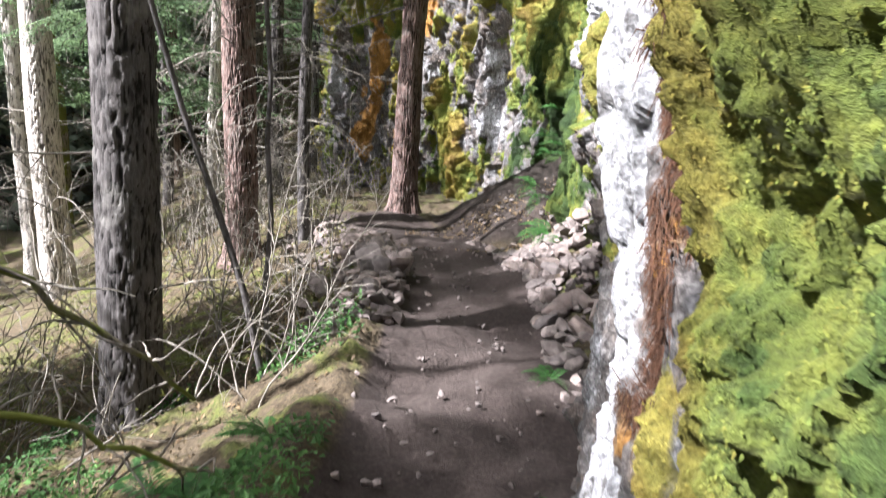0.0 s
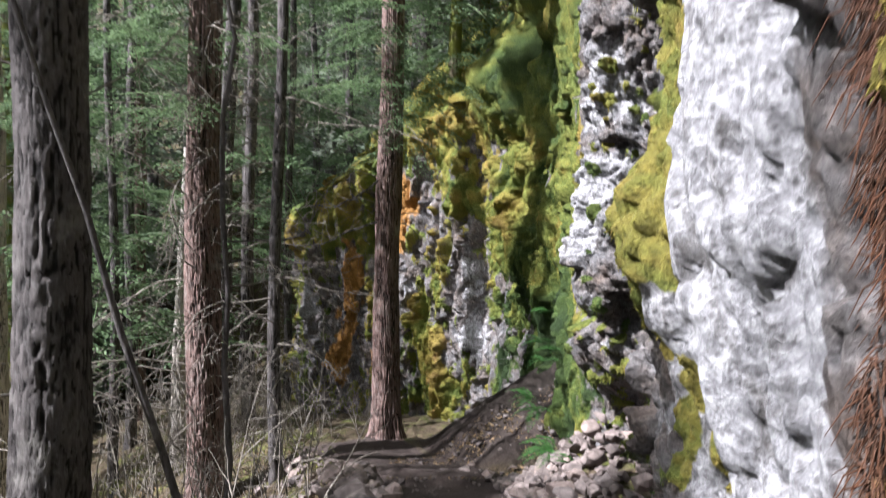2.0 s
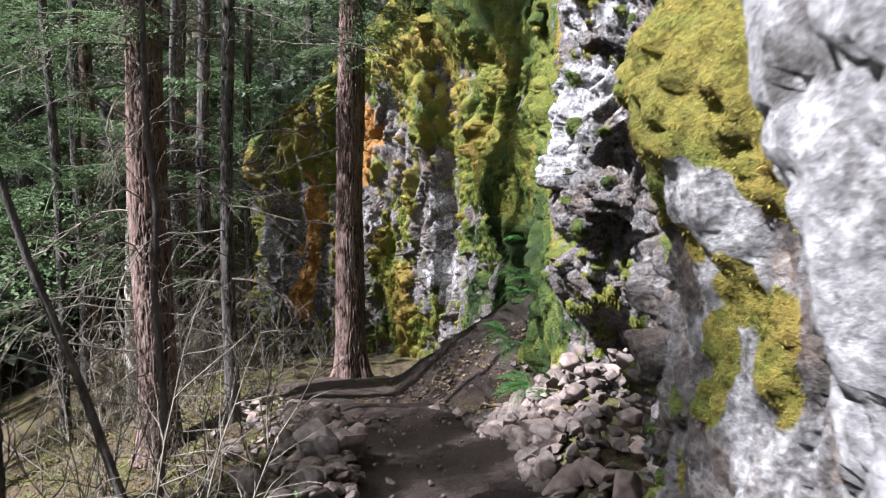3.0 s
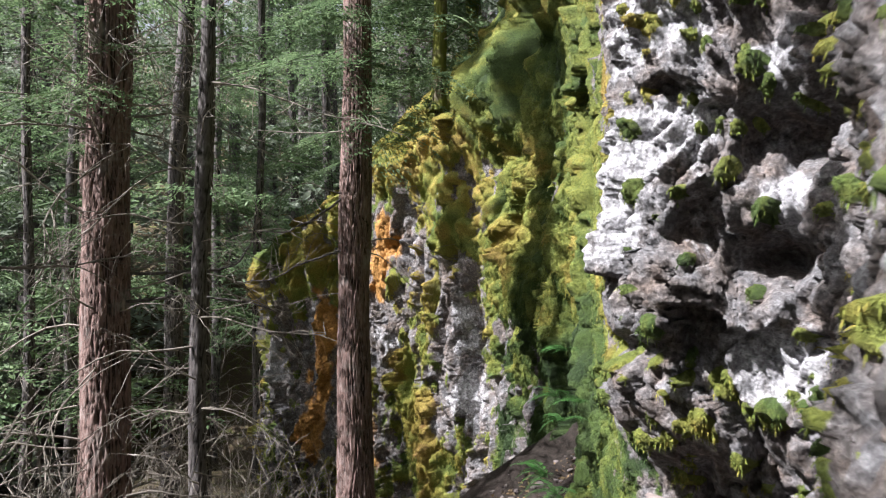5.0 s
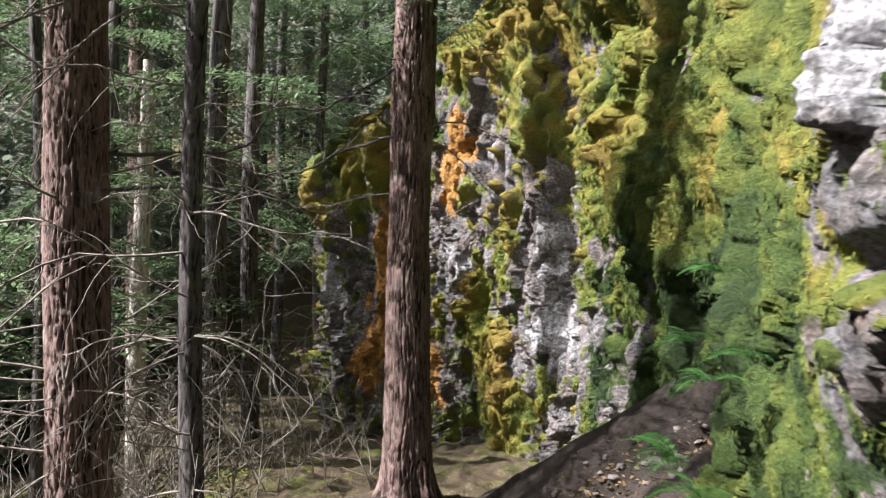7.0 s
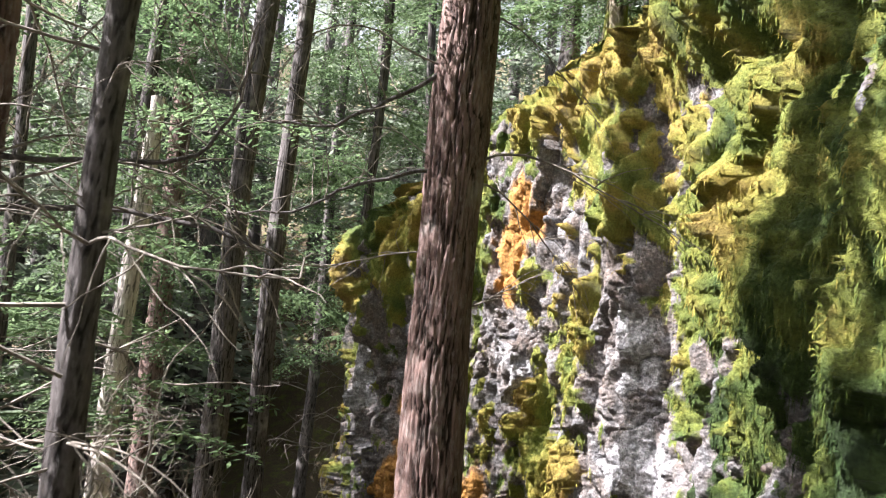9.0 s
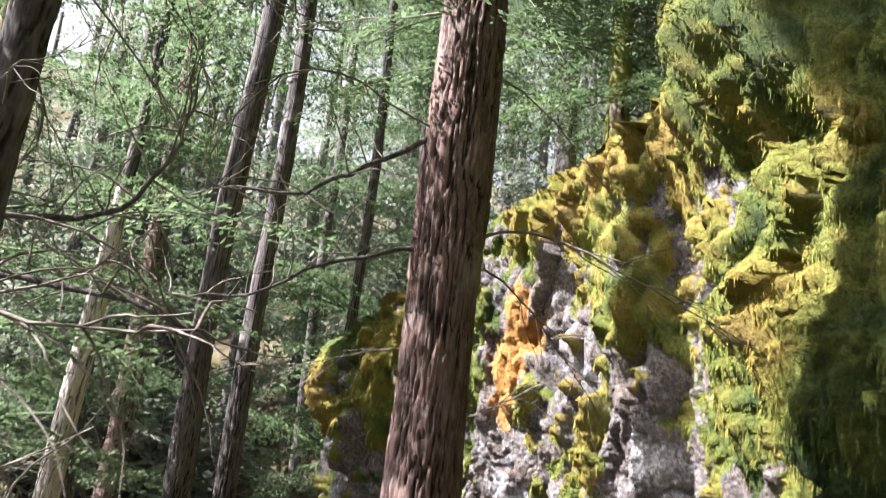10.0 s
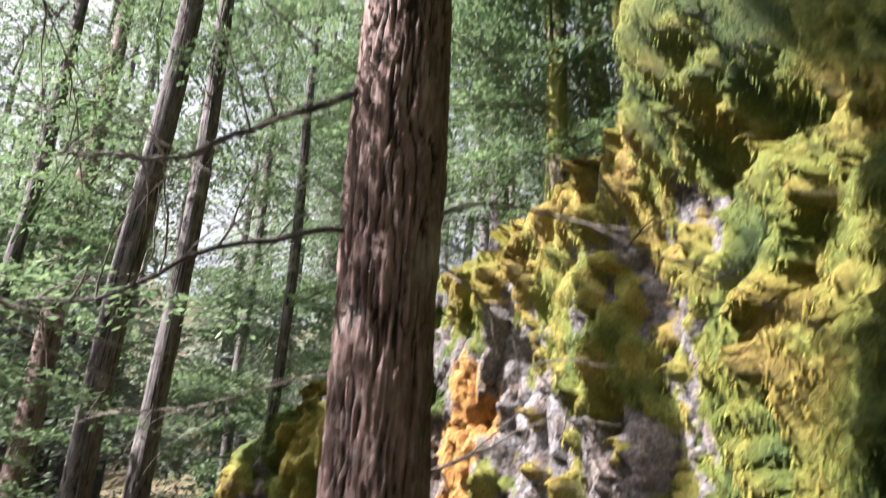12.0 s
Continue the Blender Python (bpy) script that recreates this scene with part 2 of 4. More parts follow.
def ground_material():
    m, nt, bsdf = material("forest_soil", 0.95)
    vec = coords(nt)
    fine = noise_tex(nt, vec, 38, 7, 0.7)
    mid = noise_tex(nt, vec, 3.5, 5)
    dirt = ramp(nt, fine, (0.25, (0.018, 0.013, 0.012)), (0.55, (0.05, 0.037, 0.034)), (0.8, (0.10, 0.078, 0.072)))
    litter = ramp(nt, fine, (0.3, (0.02, 0.015, 0.010)), (0.55, (0.075, 0.055, 0.035)), (0.75, (0.17, 0.13, 0.09)))
    green = ramp(nt, fine, (0.3, (0.03, 0.04, 0.010)), (0.7, (0.13, 0.14, 0.035)))
    g = mix(nt, ramp(nt, mid, (0.5, (0, 0, 0)), (0.66, (1, 1, 1))), litter, green)
    c = mix(nt, ramp(nt, calc(nt, 'ADD', attr(nt, "trail"), calc(nt, 'MULTIPLY', calc(nt, 'SUBTRACT', mid, 0.5), 0.8)), (0.4, (0, 0, 0)), (0.6, (1, 1, 1))), g, dirt)
    # the mound's dark soil, with the shade lying on it put into the colour
    c = mix(nt, attr(nt, "humus_shade"), c, ramp(nt, fine, (0.3, (0.008, 0.006, 0.005)), (0.55, (0.026, 0.020, 0.017)), (0.78, (0.07, 0.055, 0.046))))
    nt.links.new(c, bsdf.inputs["Base Color"])
    bump(nt, bsdf, fine, 0.8, 0.03)
    return m


ROCK = rock_material()
MOSS = moss_material()
SOIL = ground_material()
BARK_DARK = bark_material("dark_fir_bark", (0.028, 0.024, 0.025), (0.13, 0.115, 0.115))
BARK_RED = bark_material("reddish_fir_bark", (0.055, 0.034, 0.03), (0.235, 0.155, 0.14))
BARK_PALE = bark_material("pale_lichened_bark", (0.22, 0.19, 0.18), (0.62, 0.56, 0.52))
BARK_MOSSY = bark_material("mossy_bark", (0.06, 0.05, 0.035), (0.22, 0.18, 0.13), 0.35)
TWIG = plain_material("dead_twig", (0.06, 0.05, 0.042), (0.27, 0.24, 0.215), 9.0)
NEEDLE = leaf_material("conifer_needles", (0.07, 0.118, 0.064), (0.16, 0.225, 0.12), 0.45)
# paler and greyer than NEEDLE: distance haze is put into the colour
NEEDLE_HAZED = leaf_material("hazed_conifer_needles", (0.13, 0.16, 0.13), (0.25, 0.285, 0.225), 0.45, 0.35)
FERN = leaf_material("fern_fronds", (0.025, 0.075, 0.02), (0.06, 0.15, 0.04))
STONE = plain_material("broken_stone", (0.09, 0.076, 0.073), (0.27, 0.23, 0.22), 11.0, 0.9, True)
ROOTS = leaf_material("rust_brown_rootlets", (0.022, 0.010, 0.007), (0.095, 0.043, 0.026), 0.1)

# ---- ground ----
TRAIL_Y = [-30.0, -3.0, 0.0, 2.0, 3.4, 5.0, 7.0, 8.8, 11.1, 15.0, 20.0, 30.0, 120.0]
TRAIL_Z = [1.0, 0.35, 0.0, -0.55, -0.7, -0.83, -0.98, -1.25, -1.60, -2.25, -3.0, -4.0, -4.0]
TRAIL_X = [0.0, 0.0, 0.0, 0.10, 0.30, 0.42, 0.45, 0.20, -0.95, -2.4, -4.5, -7.0, -7.0]


def ground_height(x, y):
    x, y = np.asarray(x, float), np.asarray(y, float)
    z = np.interp(y, TRAIL_Y, TRAIL_Z)
    d = x - np.interp(y, TRAIL_Y, TRAIL_X)
    left = np.clip(-d - 0.85, 0, None)
    z = z + 0.10 * np.exp(-((d + 0.85) / 0.25) ** 2) * smooth(y, 1.0, 4.0) * (1 - smooth(y, 8.5, 9.5))
    z = z - 0.42 * np.minimum(left, 5.0) - 0.10 * np.clip(left - 5.0, 0, 8) + 0.42 * np.clip(left - 13.0, 0, 60)
    z = z + 0.55 * np.clip(y - 24, 0, 60) * smooth(y, 24, 34)
    right = np.clip(d - 0.55, 0, None)
    z = z + 0.25 * np.minimum(right ** 2 / (right + 0.3), 1.5) * (1 - smooth(y, 9.0, 12.0))
    z = z + 1.2 * np.clip(1.0 - np.hypot((x - 1.85) / 1.75, (y - 10.9) / 2.0), 0, 1) ** 1.15
    z = z + 0.35 * np.exp(-((x - 1.5) / 0.5) ** 2 - ((y - 7.2) / 0.9) ** 2)
    hump = np.exp(-((x - 1.6) / 1.1) ** 2 - ((y - 10.6) / 1.5) ** 2)
    z = z + hump * (0.06 * np.sin(x * 9.0 + 3 * np.sin(y * 4.1)) * np.sin(y * 7.3 + 2 * np.sin(x * 5.2)) + 0.07 * np.sin(x * 3.1 + y * 2.3))
    z = z + 0.10 * np.exp(-((x + 0.35) / 0.7) ** 2 - ((y - 11.1) / 0.7) ** 2)
    return z


def spaced(a, b, fine_a, fine_b, step, grow=1.18):
    core = list(np.arange(fine_a, fine_b, step))
    up, s = [fine_b], step
    while up[-1] < b:
        s *= grow
        up.append(up[-1] + s)
    down, s = [], step
    at = fine_a
    while at > a:
        s *= grow
        at -= s
        down.append(at)
    return np.array(down[::-1] + core + up)


def build_ground():
    xs, ys = spaced(-150, 150, -3.5, 2.6, 0.035), spaced(-60, 160, 1.8, 12.5, 0.04)
    gx, gy = np.meshgrid(xs, ys, indexing="ij")
    x, y = gx.ravel(), gy.ravel()
    z = ground_height(x, y)
    p = np.stack([x, y, np.zeros_like(x)], 1)
    d = x - np.interp(y, TRAIL_Y, TRAIL_X)
    on = smooth(-d, -0.9, -0.55) * (1 - smooth(-d, 0.5, 0.9))
    on = on * (1 - smooth(y, 10.5, 12.0))
    on = np.maximum(on, np.exp(-((x - 1.3) / 1.2) ** 2 - ((y - 10.7) / 1.6) ** 2) * 1.3)
    near = 1 / (1 + (np.hypot(x, y - 6) / 12) ** 2)
    z = z + (fbm(p * 1.3, 4, 3) * 0.06 + fbm(p * 7.0, 4, 5) * 0.012 * (1 + 3.5 * (1 - on))) * near + fbm(p * 0.15, 3, 9) * 0.5 * (1 - near)
    nx, ny = len(xs), len(ys)
    i, j = np.meshgrid(np.arange(nx - 1), np.arange(ny - 1), indexing="ij")
    f = np.stack([i * ny + j, (i + 1) * ny + j, (i + 1) * ny + j + 1, i * ny + j + 1], -1).reshape(-1, 4)
    # the last attribute darkens the mound: dark soil plus its painted shade
    ob = put("ground", mesh_of("ground", np.stack([x, y, z], 1), f, SOIL, True, {"trail": on, "humus_shade": np.clip(1.7 - 1.6 * np.hypot((x - 1.6) / 1.7, (y - 10.8) / 1.9) + 0.3 * fbm(p * 2.5, 3, 15), 0, 1)}))
    tagged(ob, "bare brown dirt trail through mossy, littered forest ground", "ground", kind="structure")


build_ground()

# ---- cliff ----
PLAN = [(1.7, -7), (1.2, -2.5), (0.95, -0.6), (0.70, 0.5), (0.60, 1.1), (0.56, 1.6), (0.55, 2.1), (0.57, 2.38), (0.95, 2.62), (0.92, 2.8), (0.80, 3.0),
        (0.78, 3.3), (0.92, 3.55), (1.05, 4.1), (1.35, 4.8), (1.8, 5.6), (2.15, 6.3), (2.0, 6.8), (1.60, 7.05), (1.42, 7.35), (1.50, 7.9), (1.62, 8.5),
        (1.80, 9.4), (1.88, 10.4), (1.80, 11.4), (1.62, 12.0), (1.40, 12.9), (1.07, 13.8), (0.60, 14.5), (0.08, 15.1), (-0.70, 15.7), (-1.60, 16.2), (-2.15, 16.7),
        (-2.3, 17.6), (-1.7, 19.5), (0, 24)]
TOP_Y = [-8, 9.5, 11.6, 12.6, 13.3, 13.8, 14.7, 15.5, 16.0, 16.5, 17.0, 24]
TOP_Z = [6.5, 6.5, 6.2, 5.6, 4.0, 3.5, 3.2, 2.9, 2.3, 1.75, 1.4, 1.0]
# bulges and hollows: x, y, z, radius along the ground, radius in height, how far out
BULGE = [(0.6, 1.55, 1.9, 0.45, 0.30, 0.12), (0.6, 1.15, 1.2, 0.22, 0.16, -0.12), (0.6, 1.2, 0.85, 0.25, 0.15, 0.07), (0.8, 3.2, 1.25, 0.35, 0.32, 0.12),
         (0.8, 3.1, 2.45, 0.55, 0.30, 0.22), (1.0, 4.0, 2.6, 0.6, 0.35, 0.22), (1.42, 7.3, 0.9, 0.6, 0.7, 0.12), (1.5, 7.1, -0.2, 0.5, 0.25, -0.45),
         (1.3, 12.7, 3.5, 0.8, 0.6, 0.60), (1.3, 12.45, 2.65, 0.35, 0.22, -0.35), (1.4, 12.55, 1.55, 0.32, 0.34, 0.22), (1.6, 11.8, 0.9, 0.3, 0.5, 0.12)]
HOLLOW = [(1.6, 5.9, 2.95, 0.9, 0.36, 0.60), (1.85, 5.9, 2.2, 0.45, 0.25, -0.30), (1.66, 6.96, 1.22, 0.16, 0.14, -0.30), (1.95, 6.8, 1.05, 0.22, 0.14, -0.35), (2.05, 6.6, 1.65, 0.35, 0.16, -0.4),
          (1.42, 7.3, 0.60, 0.30, 0.06, -0.22), (-1.8, 16.2, 1.2, 0.6, 0.7, 0.25), (0.45, 14.6, 1.0, 0.10, 0.6, -0.15), (0.95, 13.8, 0.3, 0.10, 0.5, -0.12), (1.4, 12.3, 2.1, 0.25, 0.3, -0.12),
          (1.0, 3.75, 1.75, 0.22, 0.35, -0.3)]
# patches: x, y, z, radius along the ground, radius in height
GOLD = [(0.69, 14.12, 2.77, 0.43, 0.35), (0.44, 14.36, 2.39, 0.38, 0.31), (0.09, 15.04, 2.82, 0.35, 0.29), (0.99, 12.35, 3.23, 0.38, 0.31), (1.1, 12.99, 1.38, 0.09, 0.42), (0.95, 13.81, 3.07, 0.24, 0.19),
        (1.52, 11.2, 1.92, 0.13, 0.16), (-1.39, 15.97, 1.24, 0.36, 0.49), (-1.55, 15.9, 1.77, 0.36, 0.29), (0.29, 14.8, -0.59, 0.38, 0.31), (0.43, 14.53, -1.39, 0.42, 0.21), (1.48, 12.72, 0.11, 0.12, 0.36),
        (1.44, 12.69, -0.5, 0.16, 0.14), (1.32, 7.09, 0.48, 0.16, 0.13), (1.63, 6.88, 0.24, 0.13, 0.04), (1.22, 7.44, 1.02, 0.07, 0.13), (1.41, 7.74, 2.22, 0.12, 0.16), (1.54, 9.57, 1.81, 0.11, 0.34),
        (1.46, 6.92, 0.41, 0.07, 0.04), (1.06, 12.9, 1.57, 0.1, 0.23)]
LIME = [(1.37, 12.5, 1.71, 0.33, 0.21), (1.34, 12.56, 1.52, 0.33, 0.46), (1.15, 12.65, 1.19, 0.11, 0.5), (0.73, 14.14, 1.93, 0.31, 0.33), (0.49, 14.37, 0.66, 0.26, 0.51), (1.53, 10.7, 1.86, 0.32, 0.35),
        (1.19, 12.53, 1.74, 0.32, 0.21), (1.61, 11.68, 1.05, 0.26, 0.36), (1.52, 12.16, 0.28, 0.24, 0.27), (1.43, 12.65, 0.95, 0.34, 0.24), (1.62, 11.85, 1.31, 0.18, 0.35), (1.75, 12.42, 2.1, 0.26, 0.21),
        (1.71, 11.95, 2.76, 0.18, 0.3), (0.98, 12.26, 3.34, 0.34, 0.35), (0.07, 15.16, -0.06, 0.22, 0.36), (0.74, 14.19, 1.85, 0.18, 0.19)]
GREEN = [(1.43, 11.92, 0.71, 0.32, 0.4), (1.47, 10.76, 1.26, 0.18, 0.63), (1.44, 9.61, 1.76, 0.18, 0.44), (1.56, 11.97, 3.38, 0.5, 0.61), (1.69, 10.73, -0.15, 0.42, 0.52), (-1.99, 16.08, 1.8, 0.34, 0.49),
         (1.52, 9.46, 0.41, 0.39, 0.42), (1.56, 11.78, 1.19, 0.26, 0.48), (1.36, 12.46, 2.22, 0.22, 0.18), (1.47, 12.42, 2.03, 0.19, 0.19), (1.57, 10.68, 1.15, 0.21, 0.28), (1.46, 10.88, 0.01, 0.28, 0.29)]
RUST = [(-0.25, 15.13, 1.91, 0.31, 0.34), (-0.26, 15.28, 1.42, 0.27, 0.28), (-0.17, 15.13, 1.8, 0.28, 0.39), (-0.3, 15.3, 1.12, 0.2, 0.39), (-1.25, 15.92, 0.44, 0.19, 0.67), (-1.29, 15.93, -0.35, 0.21, 0.57),
        (-1.41, 15.99, -1.12, 0.26, 0.48), (-0.16, 15.11, 1.84, 0.31, 0.41), (1.45, 10.72, 0.38, 0.07, 0.23), (1.41, 10.76, 0.39, 0.06, 0.09), (1.49, 10.92, 0.66, 0.04, 0.12), (1.21, 13.01, 2.15, 0.04, 0.16),
        (-0.63, 15.38, -1.28, 0.34, 0.55)]
PALE = [(1.1, 14.0, 2.5, 0.21, 0.29), (1.04, 12.9, 1.74, 0.07, 0.35), (1.29, 13.17, 2.61, 0.11, 0.15), (0.4, 14.47, 1.53, 0.1, 0.3), (-0.1, 14.98, 2.12, 0.14, 0.12), (1.0, 13.93, -0.41, 0.35, 0.39),
        (-1.32, 15.97, -0.86, 0.16, 0.38), (-2.07, 16.41, -0.9, 0.15, 0.79), (-2.14, 16.58, -0.03, 0.17, 0.61), (0.83, 14.12, 0.63, 0.22, 0.5), (0.49, 14.18, 1.65, 0.14, 0.34), (0.3, 14.84, 1.58, 0.17, 0.37),
        (0.84, 14.09, 0.75, 0.23, 0.33), (1.0, 13.96, -0.3, 0.29, 0.37), (-0.3, 15.03, 0.11, 0.27, 0.57), (-0.23, 15.17, 0.38, 0.22, 0.72), (-0.26, 15.04, 0.16, 0.24, 0.71)]
WHITE = [(1.3, 7.04, 1.09, 0.14, 0.26), (1.36, 7.48, 1.7, 0.11, 0.1), (1.52, 6.89, 0.43, 0.2, 0.11), (1.7, 6.95, 0.15, 0.09, 0.09), (2.05, 6.68, 1.3, 0.13, 0.13), (1.55, 7.26, 1.76, 0.3, 0.21),
         (1.33, 7.28, 0.71, 0.09, 0.12), (1.98, 6.69, 2.01, 0.16, 0.08), (2.05, 6.85, 0.54, 0.26, 0.21), (0.75, 2.96, 0.99, 0.06, 0.04), (0.72, 2.97, 1.08, 0.05, 0.03), (0.76, 3.19, 0.76, 0.07, 0.05),
         (0.87, 4.02, 0.72, 0.06, 0.09), (0.77, 3.34, 0.64, 0.03, 0.08), (1.35, 7.46, 1.45, 0.28, 0.36), (1.53, 7.08, 2.47, 0.37, 0.3), (1.58, 8.73, 3.8, 0.31, 0.19), (0.76, 3.28, 0.76, 0.05, 0.06)]
BARE = [(0.3, 14.41, 1.25, 0.64, 1.04), (0.74, 14.22, -0.21, 0.61, 0.66), (0.14, 14.92, 0.55, 0.68, 0.74), (0.66, 14.19, 1.2, 0.41, 0.45), (1.1, 14.0, 2.48, 0.27, 0.34), (0.26, 14.94, 2.07, 0.2, 0.27),
        (-1.3, 15.98, -0.44, 0.47, 0.96), (-2.11, 16.56, -0.55, 0.37, 1.21), (-1.63, 16.1, -0.89, 0.43, 1.32), (1.27, 13.18, 2.56, 0.13, 0.17), (1.31, 12.51, 2.67, 0.17, 0.13), (1.46, 9.45, 0.88, 0.09, 0.24),
        (0.71, 14.25, -0.02, 0.54, 0.5), (0.53, 14.5, -0.77, 0.73, 0.59)]
CUSHION = [(0.62, 3.14, 1.14, 0.096, 0.168), (0.7, 2.92, 1.24, 0.084, 0.108), (0.78, 3.04, 0.85, 0.06, 0.084), (0.78, 3.12, 0.7, 0.06, 0.096), (0.79, 3.16, 0.59, 0.06, 0.06), (0.85, 3.93, 1.1, 0.06, 0.132),
           (0.84, 2.97, 0.73, 0.06, 0.156), (0.71, 3.18, 0.98, 0.084, 0.06), (0.86, 3.81, 0.85, 0.06, 0.12)]


def patches(p, rows):
    out = np.zeros(len(p))
    for x, y, z, rh, rz in rows:
        d = ((p[:, 0] - x) ** 2 + (p[:, 1] - y) ** 2) / rh ** 2 + ((p[:, 2] - z) / rz) ** 2
        out = np.maximum(out, np.exp(-(d * 0.75) ** 2))
    return out


def plan_curve():
    pts = np.array(PLAN)
    fine = []
    for i in range(1, len(pts) - 2):
        a, b, c, d = pts[i - 1:i + 3]
        for t in np.linspace(0, 1, 60, endpoint=False):
            fine.append(0.5 * (2 * b + (c - a) * t + (2 * a - 5 * b + 4 * c - d) * t * t + (3 * b - a - 3 * c + d) * t ** 3))
    fine = np.array(fine)
    step = np.linalg.norm(np.diff(fine, axis=0), axis=1)
    y = fine[1:, 1]
    size = np.where(y < 0.3, 0.08, np.where(y < 3.8, 0.013, np.where(y < 8, 0.016, np.where(y < 16.8, 0.024, 0.08))))
    u = np.concatenate([[0], np.cumsum(step / size)])
    q = np.arange(0, u[-1])
    c = np.stack([np.interp(q, u, fine[:, 0]), np.interp(q, u, fine[:, 1])], 1)
    t = np.gradient(c, axis=0)
    w = 20
    k = np.ones(2 * w + 1) / (2 * w + 1)
    t = np.stack([np.convolve(np.pad(t[:, a], w, mode="edge"), k, mode="valid") for a in (0, 1)], 1)
    t /= np.linalg.norm(t, axis=1)[:, None]
    return c, np.stack([-t[:, 1], t[:, 0]], 1)


def build_cliff():
    c, nrm = plan_curve()
    base = ground_height(c[:, 0], c[:, 1]) - 0.5
    top = np.interp(c[:, 1], TOP_Y, TOP_Z)
    lev = np.concatenate([np.linspace(0, 0.62, 250, endpoint=False), np.linspace(0.62, 1, 60)])
    shelf = np.linspace(0.03, 1, 26) ** 1.6 * 6.0
    ns, nz = len(c), len(lev) + len(shelf)
    V = np.zeros((ns, nz, 3))
    for k, l in enumerate(lev):
        V[:, k, :2] = c
        V[:, k, 2] = base + (top - base) * l
    for k, d in enumerate(shelf):
        V[:, len(lev) + k, :2] = c - nrm * d
        V[:, len(lev) + k, 2] = top + 0.75 * d
    p = V.reshape(-1, 3)
    n3 = np.repeat(np.concatenate([nrm, np.zeros((ns, 1))], 1)[:, None, :], nz, 1).reshape(-1, 3)
    y, z = p[:, 1], p[:, 2]
    shelf_row = np.tile(np.arange(nz) >= len(lev), ns)
    far = smooth(y, 7.5, 9.5)
    first = 1 - smooth(y, 2.45, 2.6)                      # the leaning boulder beside the start
    second = smooth(y, 2.6, 2.75) * (1 - smooth(y, 3.5, 3.7))
    grey = smooth(y, 3.6, 3.8) * (1 - smooth(y, 7.42, 7.6))
    off = np.zeros(len(p))
    for x, yy, zz, rh, rz, a in BULGE + HOLLOW:
        off += a * np.exp(-((p[:, 0] - x) ** 2 + (y - yy) ** 2) / rh ** 2 - ((z - zz) / rz) ** 2)
    warp = np.stack([fbm(p * 1.7, 3, 11), fbm(p * 1.7, 3, 12), fbm(p * 1.7, 3, 13)], 1) * 0.22 + np.stack([fbm(p * 7, 2, 14), fbm(p * 7, 2, 15), fbm(p * 7, 2, 16)], 1) * 0.03
    off += 0.10 * first * smooth(z, 0.75, 1.5) - 0.03 * first
    off -= 0.16 * smooth(y, 10.0, 10.8) * (1 - smooth(y, 12.0, 12.5)) * smooth(z, 1.2, 2.6)
    zs = np.stack([np.ones_like(y), np.ones_like(y), np.where(grey > 0.5, 0.75, 0.45)], 1)
    big, big_e = facets((p + warp) * np.array([1.9, 1.9, 1.2]) * zs, 21, 1.0)
    mid, mid_e = facets((p + warp * 0.6) * np.array([6.0, 6.0, 4.0]) * zs, 22, 1.0)
    chip, chip_e = facets((p + warp * 0.4) * np.array([17.0, 17.0, 11.0]) * zs, 23, 0.9)
    ribs = fbm((p + warp * 0.3) * np.array([2.6, 2.6, 0.55]), 4, 31)
    knob, knob_e, knob_id = worley((p + warp * 0.35) * np.array([9.0, 9.0, 6.5]), 28)
    bead, _, _ = worley((p + warp * 0.3) * np.array([21.0, 21.0, 15.0]), 29)
    off += big * (0.07 - 0.03 * second + 0.05 * grey + 0.15 * far) + ribs * (0.03 + 0.04 * grey + 0.12 * far)
    off += mid * (0.035 - 0.02 * second + 0.04 * grey + 0.07 * far) - (0.02 + 0.03 * grey + 0.04 * far) * np.exp(-(mid_e / 0.06) ** 2)
    off += chip * (0.014 + 0.008 * second + 0.010 * grey + 0.018 * far) - (0.006 + 0.008 * grey) * np.exp(-(chip_e / 0.08) ** 2)
    off += grey * (0.10 * (0.55 - knob) * (0.3 + knob_id) + 0.03 * (0.5 - bead)) + second * (0.03 * (0.55 - knob) + 0.018 * (0.5 - bead))
    off += fbm(p * 24, 3, 41) * 0.006 + fbm(p * np.array([8, 8, 5.0]), 4, 42) * (0.008 + 0.02 * second + 0.012 * grey)
    off = np.where(grey > 0.5, np.clip(off, -0.5, 0.45), off)
    pit, _, deep = worley(p * np.array([14, 14, 9.0]) + warp * 3, 27)
    off -= first * 0.030 * (deep > 0.55) * smooth(0.42 - pit, 0, 0.25)
    edge = 0.09 * fbm(p * np.array([2.5, 2.5, 1.2]), 4, 43)
    drip = fbm((p + warp * 0.3) * np.array([4.2, 4.2, 0.75]), 4, 51)
    spot = fbm(p * np.array([7.0, 7.0, 3.5]), 3, 53)
    # ragged borders: look the patches up at a place shaken sideways and, more, up and down
    near_scale = np.where(y < 8, 0.35, 1.0)[:, None]
    shaken = p + near_scale * np.stack([fbm(p * 3.1, 3, 91), fbm(p * 3.1, 3, 92), 1.6 * fbm(p * np.array([5.0, 5.0, 1.2]), 3, 93)], 1) * 0.13
    gold, lime, green, bare = patches(shaken, GOLD), patches(shaken, LIME), patches(shaken, GREEN), patches(shaken, BARE)
    rusty, light = patches(shaken, RUST), patches(shaken, PALE)
    rind = patches(shaken, WHITE)
    curtain = smooth(y, 7.7, 8.3) * (1 - smooth(y, 12.9, 13.3))
